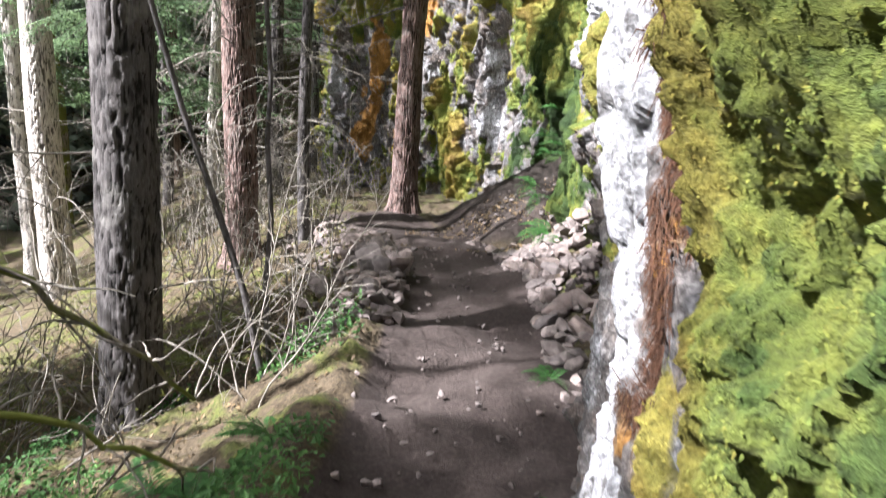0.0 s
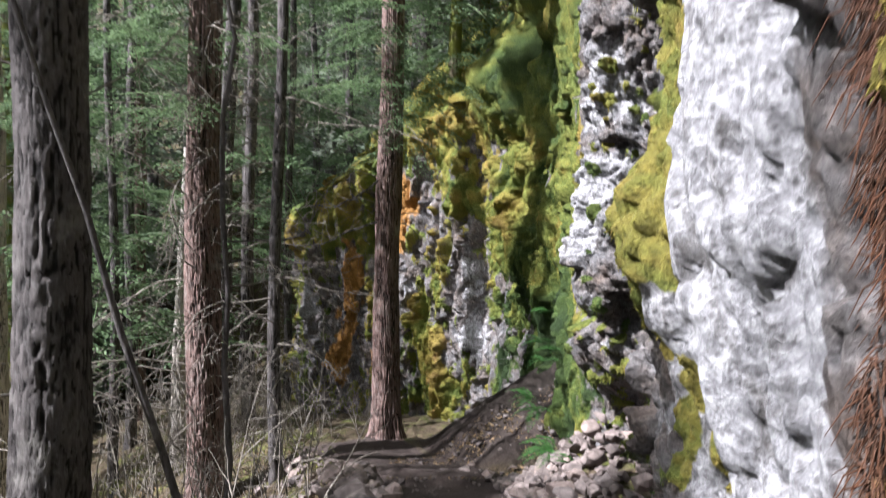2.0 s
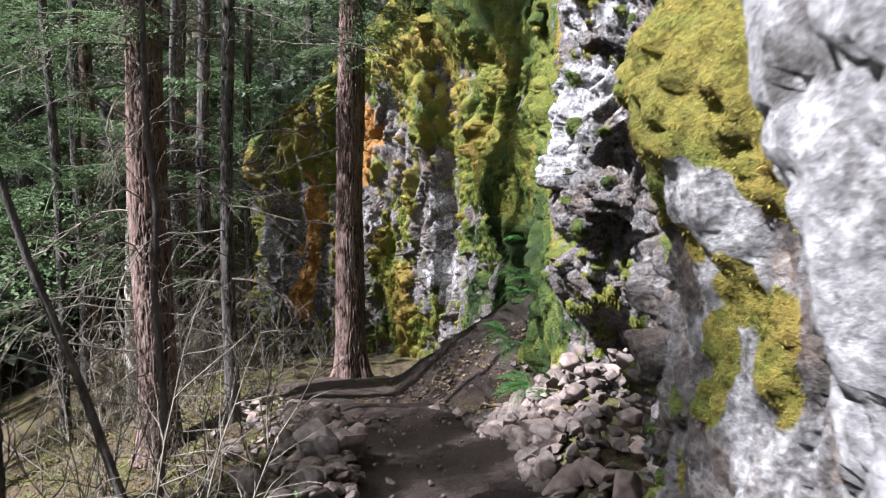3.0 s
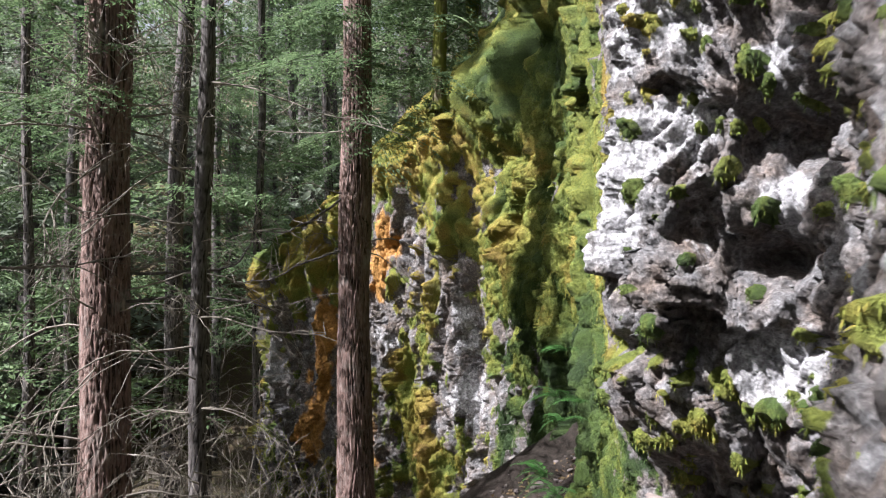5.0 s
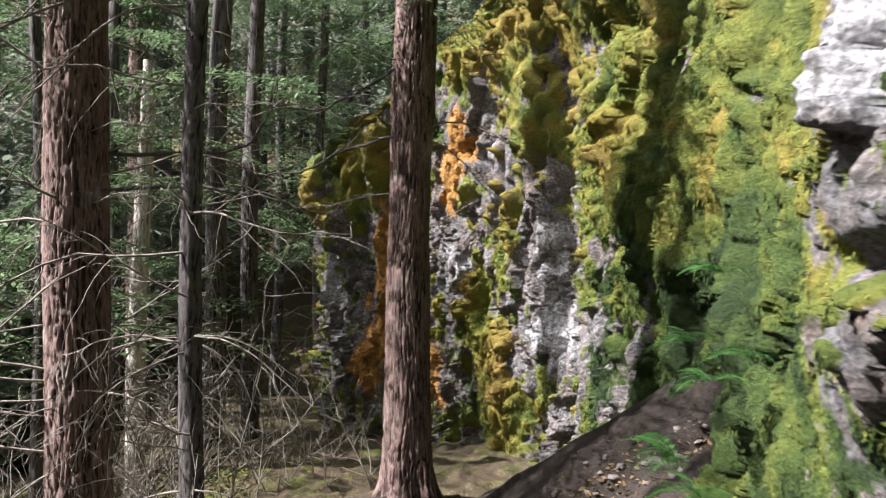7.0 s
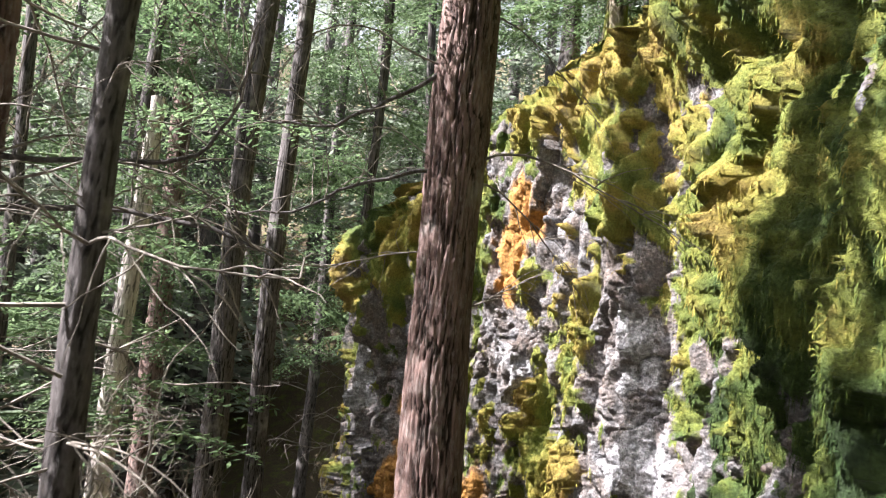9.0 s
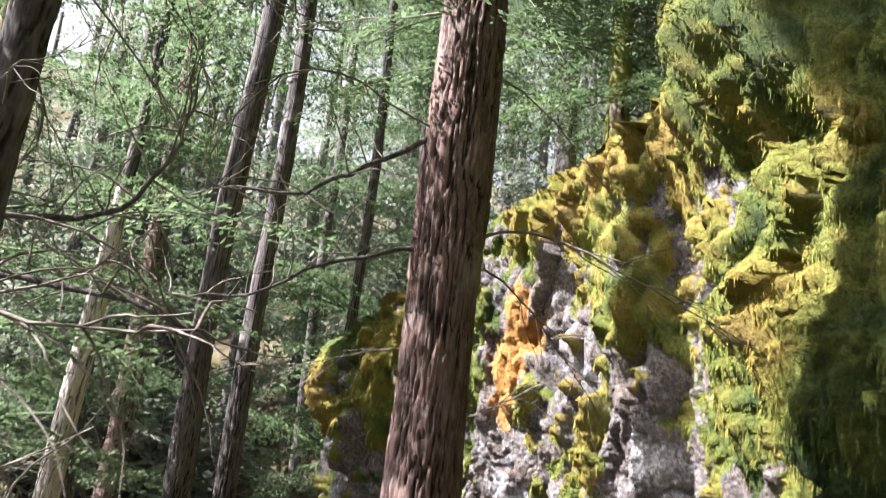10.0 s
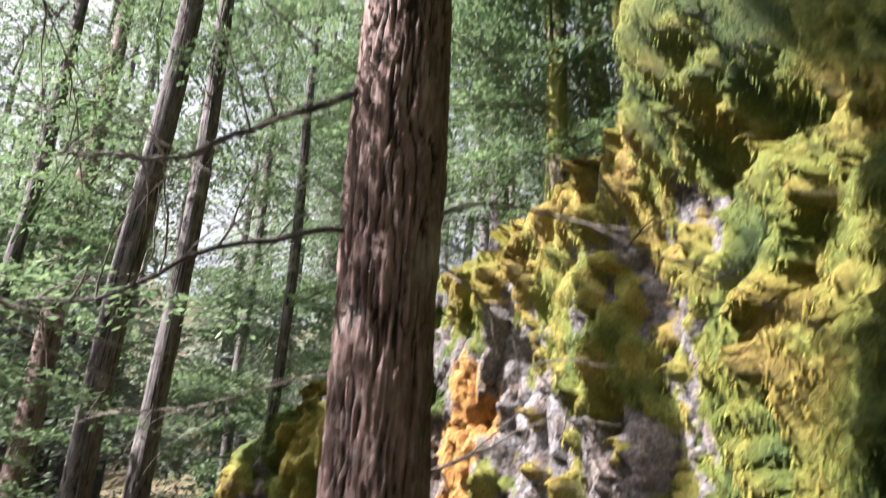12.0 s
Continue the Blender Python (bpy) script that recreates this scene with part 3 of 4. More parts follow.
    m_far = 0.46 + 0.26 * drip + 0.34 * spot + 0.36 * curtain - 0.3 * curtain * smooth(-drip, 0.25, 0.6) + 0.38 * gold + 0.5 * lime + 0.5 * green - 0.14 * bare - 0.6 * rusty - 0.95 * light + 0.3 * chip + 0.35 * smooth(z, 2.7, 3.3)
    m_first = smooth(1.50 + edge * 0.6 + 0.12 * (z > 1.2) * smooth(z, 1.2, 1.7) - y, -0.03, 0.03) + smooth(z + edge * 2, 1.66, 1.76) * smooth(1.9 + edge - y, -0.03, 0.05)
    m_first = m_first + 0.8 * np.exp(-((y - 1.62) / 0.12) ** 2 - ((z - 0.55) / 0.28) ** 2) + 0.7 * (spot > 0.35) * smooth(y, 2.0, 2.2) * smooth(z, 1.45, 1.6)
    m_second = smooth(z + edge * 1.5 + 0.06 * spot, 1.12, 1.2) + 1.1 * patches(p + (shaken - p) * 0.5, CUSHION) + 0.2 * spot
    c1, _, cushion = worley(p * np.array([5.5, 5.5, 5.0]) + warp, 25)
    c2, _, small = worley(p * np.array([10, 10, 9.0]) + warp, 26)
    m_far = m_far + 0.30 * (cushion > 0.6) * smooth(0.6 - c1, 0.0, 0.25)
    low = np.exp(-((z - 0.35) / 0.35) ** 2) * (y > 6.6)
    lump = np.maximum((cushion > 0.84 - 0.25 * low - 0.1 * (y > 7.2)) * smooth(0.5 - c1, 0.0, 0.2), (small > 0.86 - 0.3 * low - 0.12 * (y > 7.2)) * smooth(0.5 - c2, 0.0, 0.2))
    m_grey = 0.9 * lump + 0.65 * gold + 0.2 * np.clip(drip, 0, 1) * (y < 5)
    moss = first * m_first + second * m_second + grey * m_grey + np.clip(1 - first - second - grey, 0, 1) * m_far
    moss = np.where(shelf_row, moss + 0.5, moss)
    thick = smooth(moss, 0.42, 0.8)
    tuft, _, tid = worley(p * np.array([24, 24, 20.0]) + warp * 4, 63)
    off += thick * (first + second) * (0.05 + 0.03 * fbm(p * np.array([6, 6, 3.5]), 3, 61) - 0.06 * np.clip(tuft, 0, 1))
    flow = fbm((p + warp * 0.2) * np.array([5.5, 5.5, 0.9]), 4, 62)
    off += thick * grey * 0.05 + thick * far * (0.05 + 0.17 * flow + 0.07 * lime + 0.04 * gold)
    off -= thick * far * 0.6 * (mid * 0.07 + chip * 0.016)
    off += thick * far * (0.022 * fbm(p * np.array([15, 15, 2.2]), 3, 64) + 0.012 * fbm(p * np.array([30, 30, 9.0]), 2, 65))
    q = p + n3 * off[:, None]
    weight = 0.22 + gold + lime + green
    hue = (0.22 * (0.36 + 0.14 * smooth(y, 12.9, 13.5)) + (0.56 + 0.16 * smooth(z, 1.2, 1.9)) * gold + 0.47 * lime + 0.14 * green) / weight + 0.14 * fbm(p * 1.4, 3, 71) + 0.14 * fbm(p * 6, 2, 72) + 0.24 * flow
    # the curtain's foot is coloured darker green to stand for its shade
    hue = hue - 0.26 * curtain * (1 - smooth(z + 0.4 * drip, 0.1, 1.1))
    hue = np.where(y < 2.5, 0.36 + 0.16 * fbm(p * 4, 2, 74) + 0.16 * (tid - 0.5) + 0.34 * smooth(z + edge * 3 + 0.9 * (y - 1.2), 1.3, 1.9) + 0.28 * smooth(y + edge, 1.25, 1.5) - 0.2 * smooth(1.1 - y, 0, 0.3), hue)
    hue = np.where((y > 2.6) & (y < 3.6), 0.62 + 0.25 * fbm(p * 3, 2, 73) + 0.25 * (tid - 0.5), hue)
    hue = np.where(y > 3.7, np.minimum(hue, 0.82), np.minimum(hue, 0.68))
    pale = np.where(y < 7.7, 0.70 * rind, 0.64 * light) + 0.30 * fbm(p * np.array([4.0, 4.0, 1.6]), 3, 81) + 0.18 * grey * smooth(z, 0.2, 1.2) + second * 0.38
    pale = np.maximum(pale, first * smooth(y + edge * 0.6, 1.74, 2.02) * (1.05 + 0.35 * vnoise(p * 6, 85)))
    rust = 0.9 * rusty + 0.4 * first * np.exp(-((y + 0.2 * z - 1.87) / 0.06) ** 2) * (z > 0.4) + 0.28 * first * (fbm(p * 7, 3, 87) > 0.1) * (1 - smooth(y, 1.9, 2.2)) + 0.26 * second * (vnoise(p * 5, 86) > -0.1)
    i, j = np.meshgrid(np.arange(ns - 1), np.arange(nz - 1), indexing="ij")
    f = np.stack([i * nz + j, i * nz + j + 1, (i + 1) * nz + j + 1, (i + 1) * nz + j], -1).reshape(-1, 4)
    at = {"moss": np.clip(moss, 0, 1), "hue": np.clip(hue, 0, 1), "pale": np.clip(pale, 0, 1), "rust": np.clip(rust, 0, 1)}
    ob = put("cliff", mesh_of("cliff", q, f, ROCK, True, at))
    tagged(ob, "weathered grey rock cliff hung with yellow-green moss and rust stains", "cliff", kind="structure")
    return q, n3, moss, hue, ~shelf_row


CLIFF, CLIFF_N, CLIFF_MOSS, CLIFF_HUE, CLIFF_FACE = build_cliff()


def moss_fronds(name, label, y0, y1, count, length, width, seed, hang=1.1, out=1.0):
    """Small hanging blades of moss over the mossy part of the cliff between two distances."""
    rng = np.random.default_rng(seed)
    ok = np.where((CLIFF[:, 1] > y0) & (CLIFF[:, 1] < y1) & (CLIFF_MOSS > 0.5) & CLIFF_FACE & (CLIFF[:, 2] < 5))[0]
    pick = rng.choice(ok, count)
    p, n = CLIFF[pick], CLIFF_N[pick]
    side = np.stack([-n[:, 1], n[:, 0], np.zeros(count)], 1)
    p = p + side * rng.normal(0, width, count)[:, None] + np.array([0, 0, 1]) * rng.normal(0, width, count)[:, None]
    d = n * rng.uniform(0.35, 1.0, count)[:, None] * out + side * rng.normal(0, 0.5 * out, count)[:, None]
    d[:, 2] -= rng.uniform(-0.25, hang, count)
    d /= np.linalg.norm(d, axis=1)[:, None]
    w = np.cross(d, rng.normal(0, 1, (count, 3)))
    w /= np.linalg.norm(w, axis=1)[:, None]
    L = (length * rng.uniform(0.5, 1.4, count))[:, None]
    W = (width * rng.uniform(0.6, 1.3, count))[:, None]
    root = p - n * 0.01
    mid = root + d * L * 0.55
    tip = root + d * L + np.array([0, 0, -0.25]) * L
    v = np.stack([root, mid - w * W, mid + w * W, tip], 1).reshape(-1, 3)
    b = np.arange(count)[:, None] * 4
    f = np.concatenate([b + np.array([[0, 1, 2]]), b + np.array([[1, 3, 2]])], 0)
    hue = np.repeat(np.clip(CLIFF_HUE[pick] + rng.normal(0, 0.08, count), 0, 1), 4)
    ob = put(name, mesh_of(name, v, f, MOSS, False, {"hue": hue}))
    tagged(ob, label, "moss", kind="stuff")


moss_fronds("moss", "feathery golden-green moss covering the leaning boulder", 0.4, 3.7, 260000, 0.0125, 0.0017, 1, 0.8)
moss_fronds("moss", "moss cushions and hanging green moss on the cliff face", 3.7, 10.5, 90000, 0.03, 0.0024, 2, 2.0, 0.5)
moss_fronds("moss", "yellow-green moss curtains on the cliff above the trail", 10.5, 17.5, 150000, 0.055, 0.003, 3, 3.0, 0.3)


def rootlets():
    """Rust-brown strands hanging down the side of the leaning boulder."""
    r = np.random.default_rng(9)
    ok = np.where((CLIFF[:, 1] + 0.2 * CLIFF[:, 2] > 1.80) & (CLIFF[:, 1] + 0.2 * CLIFF[:, 2] < 1.94) & (CLIFF[:, 2] > 0.55) & (CLIFF[:, 2] < 1.75))[0]
    pieces = []
    for k in r.choice(ok, 5200):
        p, n = CLIFF[k] - CLIFF_N[k] * 0.01, CLIFF_N[k]
        L = r.uniform(0.02, 0.06)
        a = n * r.uniform(0.2, 0.9) + np.array([0, r.normal(0, 0.9), r.normal(-0.2, 0.6)])
        pieces.append(tube([p, p + a * L * 0.5, p + a * L * 0.7 + np.array([0, r.normal(0, 0.01), -L * 0.5])], [0.0018, 0.0014, 0.0006], 3))
    v, f = joined(pieces)
    tagged(put("rootlets", mesh_of("rootlets", v, f, ROOTS)), "rust-brown dry rootlets hanging down the boulder", "roots", kind="stuff")


rootlets()


# ---- trees ----
def trunk_mesh(name, height, r0, r1, material, lean=(0, 0), flare=0.5, depth=0.02, seed=0, sides=88, wiggle=0.03):
    n = int(min(260, max(60, height / 0.05))) if sides > 50 else 110
    h = np.concatenate([np.linspace(0, 5.0, n, endpoint=False), np.linspace(5.0, height, 60)]) if height > 6 else np.linspace(0, height, n)
    r = r0 + (r1 - r0) * h / height + r0 * flare * np.exp(-h / 0.22)
    a = np.linspace(0, 2 * np.pi, sides, endpoint=False)
    hh, aa = np.meshgrid(h, a, indexing="ij")
    p = np.stack([np.cos(aa) * r0, np.sin(aa) * r0, hh], -1).reshape(-1, 3)
    k = 1.0 if r0 > 0.1 else 1.8
    wv = np.stack([fbm(p * np.array([5, 5, 2.0]), 2, seed), fbm(p * np.array([5, 5, 2.0]), 2, seed + 1), fbm(p * 2, 2, seed + 2)], 1) * 0.018
    d1, d2, plate = worley((p + wv) * np.array([48, 48, 4.6]) * k + seed * 3.1, seed + 5)
    fissure = np.abs(fbm((p + wv) * np.array([42, 42, 3.2]) * k + seed, 3, seed + 6))
    furrow = np.clip(smooth(fissure, 0.02, 0.30) * (0.55 + 0.45 * smooth(d2 - d1, 0.02, 0.25)) * (0.8 + 0.2 * plate), 0, 1)
    lobes = 1 + flare * 0.55 * np.exp(-hh / 0.3) * np.cos(aa * 5 + seed) * 0.6
    rr = (r[:, None] * lobes).reshape(-1) + depth * (furrow - 0.6) + 0.06 * r0 * fbm(p * 1.2, 2, seed)
    cx = lean[0] * h + wiggle * np.sin(h * 0.9 + seed)
    cy = lean[1] * h + wiggle * np.cos(h * 0.7 + seed * 2)
    v = np.stack([np.repeat(cx, sides) + np.cos(aa).ravel() * rr, np.repeat(cy, sides) + np.sin(aa).ravel() * rr, hh.ravel()], 1)
    i, j = np.meshgrid(np.arange(len(h) - 1), np.arange(sides), indexing="ij")
    f = np.stack([i * sides + j, i * sides + (j + 1) % sides, (i + 1) * sides + (j + 1) % sides, (i + 1) * sides + j], -1).reshape(-1, 4)
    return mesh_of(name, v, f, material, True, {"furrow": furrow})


def twig_pieces(rng, length, r, droop, depth, start=(0, 0, 0), way=(1, 0, 0)):
    n = 9
    pts, p, d = [np.array(start, float)], np.array(start, float), np.array(way, float)
    for i in range(n):
        d = d + rng.normal(0, 0.13, 3) + np.array([0, 0, -droop])
        d /= np.linalg.norm(d)
        p = p + d * length / n
        pts.append(p)
    out = [tube(pts, np.linspace(r, r * 0.25, n + 1), 5 if depth > 1 else 4)]
    if depth > 0:
        for i in range(2, n + 1):
            for _ in range(rng.integers(1, 3)):
                s = pts[i] - pts[i - 1]
                w = s / np.linalg.norm(s) + rng.normal(0, 0.75, 3)
                w /= np.linalg.norm(w)
                out += twig_pieces(rng, length * rng.uniform(0.2, 0.5) * (1.2 - i / n * 0.7), r * 0.45, droop, depth - 1, pts[i], w)
    return out


def dead_branch_mesh(seed, length=1.2, r=0.011, droop=0.06, depth=1):
    rng = np.random.default_rng(seed)
    v, f = joined(twig_pieces(rng, length, r, droop, depth))
    return mesh_of("dead_branch", v, f, TWIG)


def bough_arrays(seed, length, twigs, leaf, wide, fat=0.2):
    """A drooping flat spray of needles: leaf quads along side twigs."""
    rng = np.random.default_rng(seed)
    quads = []
    t = np.linspace(0.12, 1, twigs)
    axis = np.stack([t * length, np.zeros(twigs), -0.25 * length * t ** 2 + 0.06 * length * t], 1)
    for k in range(twigs):
        for sgn in (-1, 1):
            L = wide * length * (1.05 - t[k]) ** 0.7 * rng.uniform(0.7, 1.2)
            w = np.array([rng.uniform(0.35, 0.8), sgn, rng.uniform(-0.35, 0.05)])
            w /= np.linalg.norm(w)
            m = max(2, int(L / (leaf * 0.75)))
            for q in np.linspace(0.1, 1, m):
                c = axis[k] + w * L * q + np.array([0, 0, -0.22 * L * q * q]) + rng.normal(0, leaf * 0.22, 3)
                for s2 in (-1, 1):
                    u = w * rng.uniform(0.4, 0.9) + np.array([0.8, 0, 0]) * s2 * sgn * -1 + rng.normal(0, 0.3, 3)
                    u /= np.linalg.norm(u)
                    x = np.cross(u, np.array([0, 0, 1]) + rng.normal(0, 0.35, 3))
                    x /= np.linalg.norm(x) + 1e-9
                    a = leaf * rng.uniform(0.7, 1.3)
                    quads.append([c, c + u * a * 0.5 + x * a * fat, c + u * a, c + u * a * 0.5 - x * a * fat])
    v = np.array(quads).reshape(-1, 3)
    f = np.arange(len(v)).reshape(-1, 4)
    return v, f, axis


def bough_mesh(seed, length, twigs=16, leaf=0.06, wide=0.42):
    v, f, axis = bough_arrays(seed, length, twigs, leaf, wide)
    tv, tf = tube(np.concatenate([[[0, 0, 0]], axis]), np.linspace(0.014, 0.003, len(axis) + 1), 4)
    v2, f2 = joined([(v, f), (tv, tf)])
    return mesh_of("bough", v2, f2, NEEDLE, False)


DEAD = [dead_branch_mesh(100 + i, 1.1 + 0.15 * i, 0.010, 0.03 + 0.01 * i, 1) for i in range(6)]
BOUGHS = [bough_mesh(200 + i, 1.5 + 0.25 * i, 18, 0.07) for i in range(5)]
LOOSE = [bough_mesh(220 + i, 1.5 + 0.25 * i, 11, 0.14, 0.5) for i in range(5)]


def place_tree(name, label, x, y, me, group="", z=None):
    z = float(ground_height(x, y)) - 0.08 if z is None else z
    root = new(name)
    root.matrix_basis = pose(x, y, z)
    put("trunk", me, root)
    return tagged(root, label, "tree", group)


def dress(tree, rng, meshes, name, count, h0, h1, radius, scale=(0.7, 1.3), tilt=(-25, 20), lean=(0, 0), yaw=(0, 360)):
    for _ in range(count):
        h, a = rng.uniform(h0, h1), rng.uniform(*yaw)
        s = rng.uniform(*scale)
        r = radius * 0.7
        m = pose(lean[0] * h + r * math.cos(radians(a)), lean[1] * h + r * math.sin(radians(a)), h, 0, rng.uniform(*tilt), a) @ Matrix.Scale(s, 4)
        put(name, meshes[rng.integers(len(meshes))], tree, m)


rng = np.random.default_rng(7)
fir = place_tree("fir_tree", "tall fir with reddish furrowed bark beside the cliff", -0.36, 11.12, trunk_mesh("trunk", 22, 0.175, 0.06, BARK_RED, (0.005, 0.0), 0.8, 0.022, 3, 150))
dress(fir, rng, BOUGHS, "bough", 6, 9.0, 12.0, 0.15, (0.6, 1.0), (-5, 30))
dress(fir, rng, DEAD, "dead_branch", 12, 2.2, 4.5, 0.15, (0.4, 0.9))
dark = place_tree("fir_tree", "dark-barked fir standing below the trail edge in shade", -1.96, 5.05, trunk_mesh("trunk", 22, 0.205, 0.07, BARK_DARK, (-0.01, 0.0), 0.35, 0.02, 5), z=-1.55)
own = np.random.default_rng(71)
dress(fir, own, BOUGHS, "bough", 4, 4.9, 5.6, 0.15, (0.45, 0.7), (0, 25), yaw=(-100, 20))
dress(fir, own, BOUGHS, "bough", 5, 4.6, 6.4, 0.15, (0.45, 0.75), (0, 25), yaw=(150, 260))
dress(fir, own, BOUGHS, "bough", 9, 3.9, 5.6, 0.15, (0.35, 0.55), (5, 30), yaw=(150, 290))
dress(fir, own, BOUGHS, "bough", 7, 4.3, 5.8, 0.15, (0.35, 0.5), (10, 40), yaw=(-80, 40))
dress(dark, rng, DEAD, "dead_branch", 10, 0.6, 4.5, 0.18, (0.5, 1.0))
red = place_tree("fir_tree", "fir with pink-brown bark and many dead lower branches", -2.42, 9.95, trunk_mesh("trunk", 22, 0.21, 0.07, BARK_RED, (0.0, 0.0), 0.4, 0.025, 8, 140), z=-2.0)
dress(red, rng, DEAD, "dead_branch", 72, 0.6, 6.0, 0.2, (0.5, 1.2))
dress(red, rng, BOUGHS, "bough", 3, 6.5, 7.5, 0.2, yaw=(120, 240))
dress(red, own, BOUGHS, "bough", 8, 4.6, 6.2, 0.2, (0.45, 0.75), (0, 30), yaw=(180, 290))
# high boughs out of view, added to throw shade on the upper cliff
dress(red, own, LOOSE, "bough", 5, 12.0, 13.5, 0.15, (0.8, 1.1), (-5, 25), yaw=(-150, -20))
thin = place_tree("slender_fir", "slender dark fir trunk with mossy dead branches", -1.58, 9.72, trunk_mesh("trunk", 12, 0.075, 0.04, BARK_DARK, (0.01, 0.0), 0.3, 0.008, 9, 32, 0.04), z=-1.9)
dress(thin, rng, DEAD, "dead_branch", 40, 0.6, 5.5, 0.07, (0.4, 1.0))
dress(thin, rng, BOUGHS, "bough", 3, 4.6, 6.0, 0.06, (0.4, 0.6))
twin = place_tree("fir_tree", "pair of leaning dark trunks farther in the wood", -3.65, 15.7, trunk_mesh("trunk", 22, 0.16, 0.06, BARK_DARK, (0.03, 0.0), 0.3, 0.018, 12), z=-3.6)
put("second_trunk", trunk_mesh("second_trunk", 20, 0.13, 0.05, BARK_DARK, (0.012, 0.0), 0.3, 0.015, 13), twin, pose(0.42, 0.5, 0))
dress(twin, rng, BOUGHS, "bough", 12, 9.5, 13.0, 0.15, (0.8, 1.2), yaw=(60, 250))
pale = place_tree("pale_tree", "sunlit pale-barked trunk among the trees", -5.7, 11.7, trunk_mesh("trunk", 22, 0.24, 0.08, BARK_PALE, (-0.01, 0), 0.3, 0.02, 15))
dress(pale, rng, DEAD, "dead_branch", 14, 1.0, 6.0, 0.2)
dress(pale, rng, BOUGHS, "bough", 6, 6.0, 9.0, 0.2)

# forest trees: x, y, trunk radius, bark, lowest and highest bough, number of boughs
WOODS = [(-4.7, 13.4, 0.08, BARK_DARK, 0.4, 3.4, 22), (-5.9, 17.5, 0.12, BARK_DARK, 1.0, 9.0, 40), (-3.0, 19.6, 0.10, BARK_DARK, 0.6, 12.0, 60),
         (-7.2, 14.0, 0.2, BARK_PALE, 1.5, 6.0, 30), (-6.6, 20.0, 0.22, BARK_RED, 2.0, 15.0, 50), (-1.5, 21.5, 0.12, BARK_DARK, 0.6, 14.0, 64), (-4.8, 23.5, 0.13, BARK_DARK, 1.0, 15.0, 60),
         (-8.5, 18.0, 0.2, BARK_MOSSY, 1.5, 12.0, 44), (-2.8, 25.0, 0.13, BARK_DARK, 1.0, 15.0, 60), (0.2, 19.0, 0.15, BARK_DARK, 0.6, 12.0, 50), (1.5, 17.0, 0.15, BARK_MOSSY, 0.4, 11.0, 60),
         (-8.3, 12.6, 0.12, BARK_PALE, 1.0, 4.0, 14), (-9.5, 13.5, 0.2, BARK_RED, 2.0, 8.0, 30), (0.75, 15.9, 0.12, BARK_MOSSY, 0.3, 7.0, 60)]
for k, (x, y, r, mat, h0, h1, n) in enumerate(WOODS):
    z = float(ground_height(x, y)) - 0.1 if x < -1 else float(np.interp(y, [14, 16, 19, 22], [3.9, 4.0, 4.6, 1.0]))
    t = place_tree("conifer", "conifer trunk in the dense forest with drooping green boughs", x, y,
                   trunk_mesh("trunk", 17 if h1 > 5 else 9, r, r * 0.55, mat, (rng.uniform(-0.02, 0.02), rng.uniform(-0.02, 0.02)), 0.3, 0.012, 30 + k, 40), "forest conifers", z)
    dress(t, rng, BOUGHS, "bough", n, h0 - z * (x < -1) * 0.6, h1 - z * (x < -1), r, (0.7, 1.35))
    dress(t, rng, DEAD, "dead_branch", 12, 1.0, h0 + 3, r, (0.6, 1.2))


# young hemlocks added out of view to cast shade: x, y, height of the top
for k, (x, y, top) in enumerate([(-8.14, -1.42, 13.2), (-10.34, -2.66, 9.5), (-7.34, 0.95, 10.6), (-7.38, -0.26, 8.9), (-6.84, 2.53, 11.4), (-5.93, 3.79, 9.2), (-6.21, 4.75, 7.6), (-7.28, 5.59, 8.6), (-7.39, 5.85, 9.4)]):
    z = float(ground_height(x, y)) - 0.1
    t = place_tree("young_hemlock", "young hemlock added out of view to shade the trail and cliff", x, y,
                   trunk_mesh("trunk", top - z, 0.10, 0.02, BARK_DARK, (0, 0), 0.3, 0.006, 70 + k, 24), "young hemlocks", z)
    H = top - z
    for b in range({4: 6, 5: 6, 6: 1, 8: 6}.get(k, 0), 8):
        dress(t, rng, LOOSE, "bough", 40 if k in (2, 4, 6, 7) else 8 if k == 0 else 24 if k == 8 else 17, H * (0.15 + 0.105 * b), H * (0.15 + 0.105 * (b + 1)), 0.06, (0.75 - 0.075 * b, 0.95 - 0.09 * b))


hemlock = place_tree("young_hemlock", "young hemlock with bright green sunlit boughs on the slope", -3.4, 8.1,
                     trunk_mesh("trunk", 8.5, 0.07, 0.02, BARK_DARK, (0, 0), 0.3, 0.006, 83, 24), "young hemlocks")
dress(hemlock, own, BOUGHS, "bough", 26, 3.4, 7.4, 0.06, (0.35, 0.55), (-5, 25))
COARSE = [bough_arrays(320 + i, 2.6, 5, 0.62, 0.5, 0.26)[:2] for i in range(4)]


def crown(tree, seed, h0, h1, count, reach):
    """The high crown of a tall fir, well above the trail, added to block sky light."""
    r = np.random.default_rng(seed)
    leaves = []
    for _ in range(count):
        h = r.uniform(h0, h1)
        v, f = COARSE[r.integers(4)]
        m = np.array(pose(0, 0, h, r.uniform(-12, 12), r.uniform(-12, 18), r.uniform(0, 360)))
        leaves.append((v * reach * (1.15 - (h - h0) / (h1 - h0)) * r.uniform(0.8, 1.2) @ m[:3, :3].T + m[:3, 3], f))
    v, f = joined(leaves)
    put("crown", mesh_of("crown", v, f, NEEDLE_HAZED, False), tree)


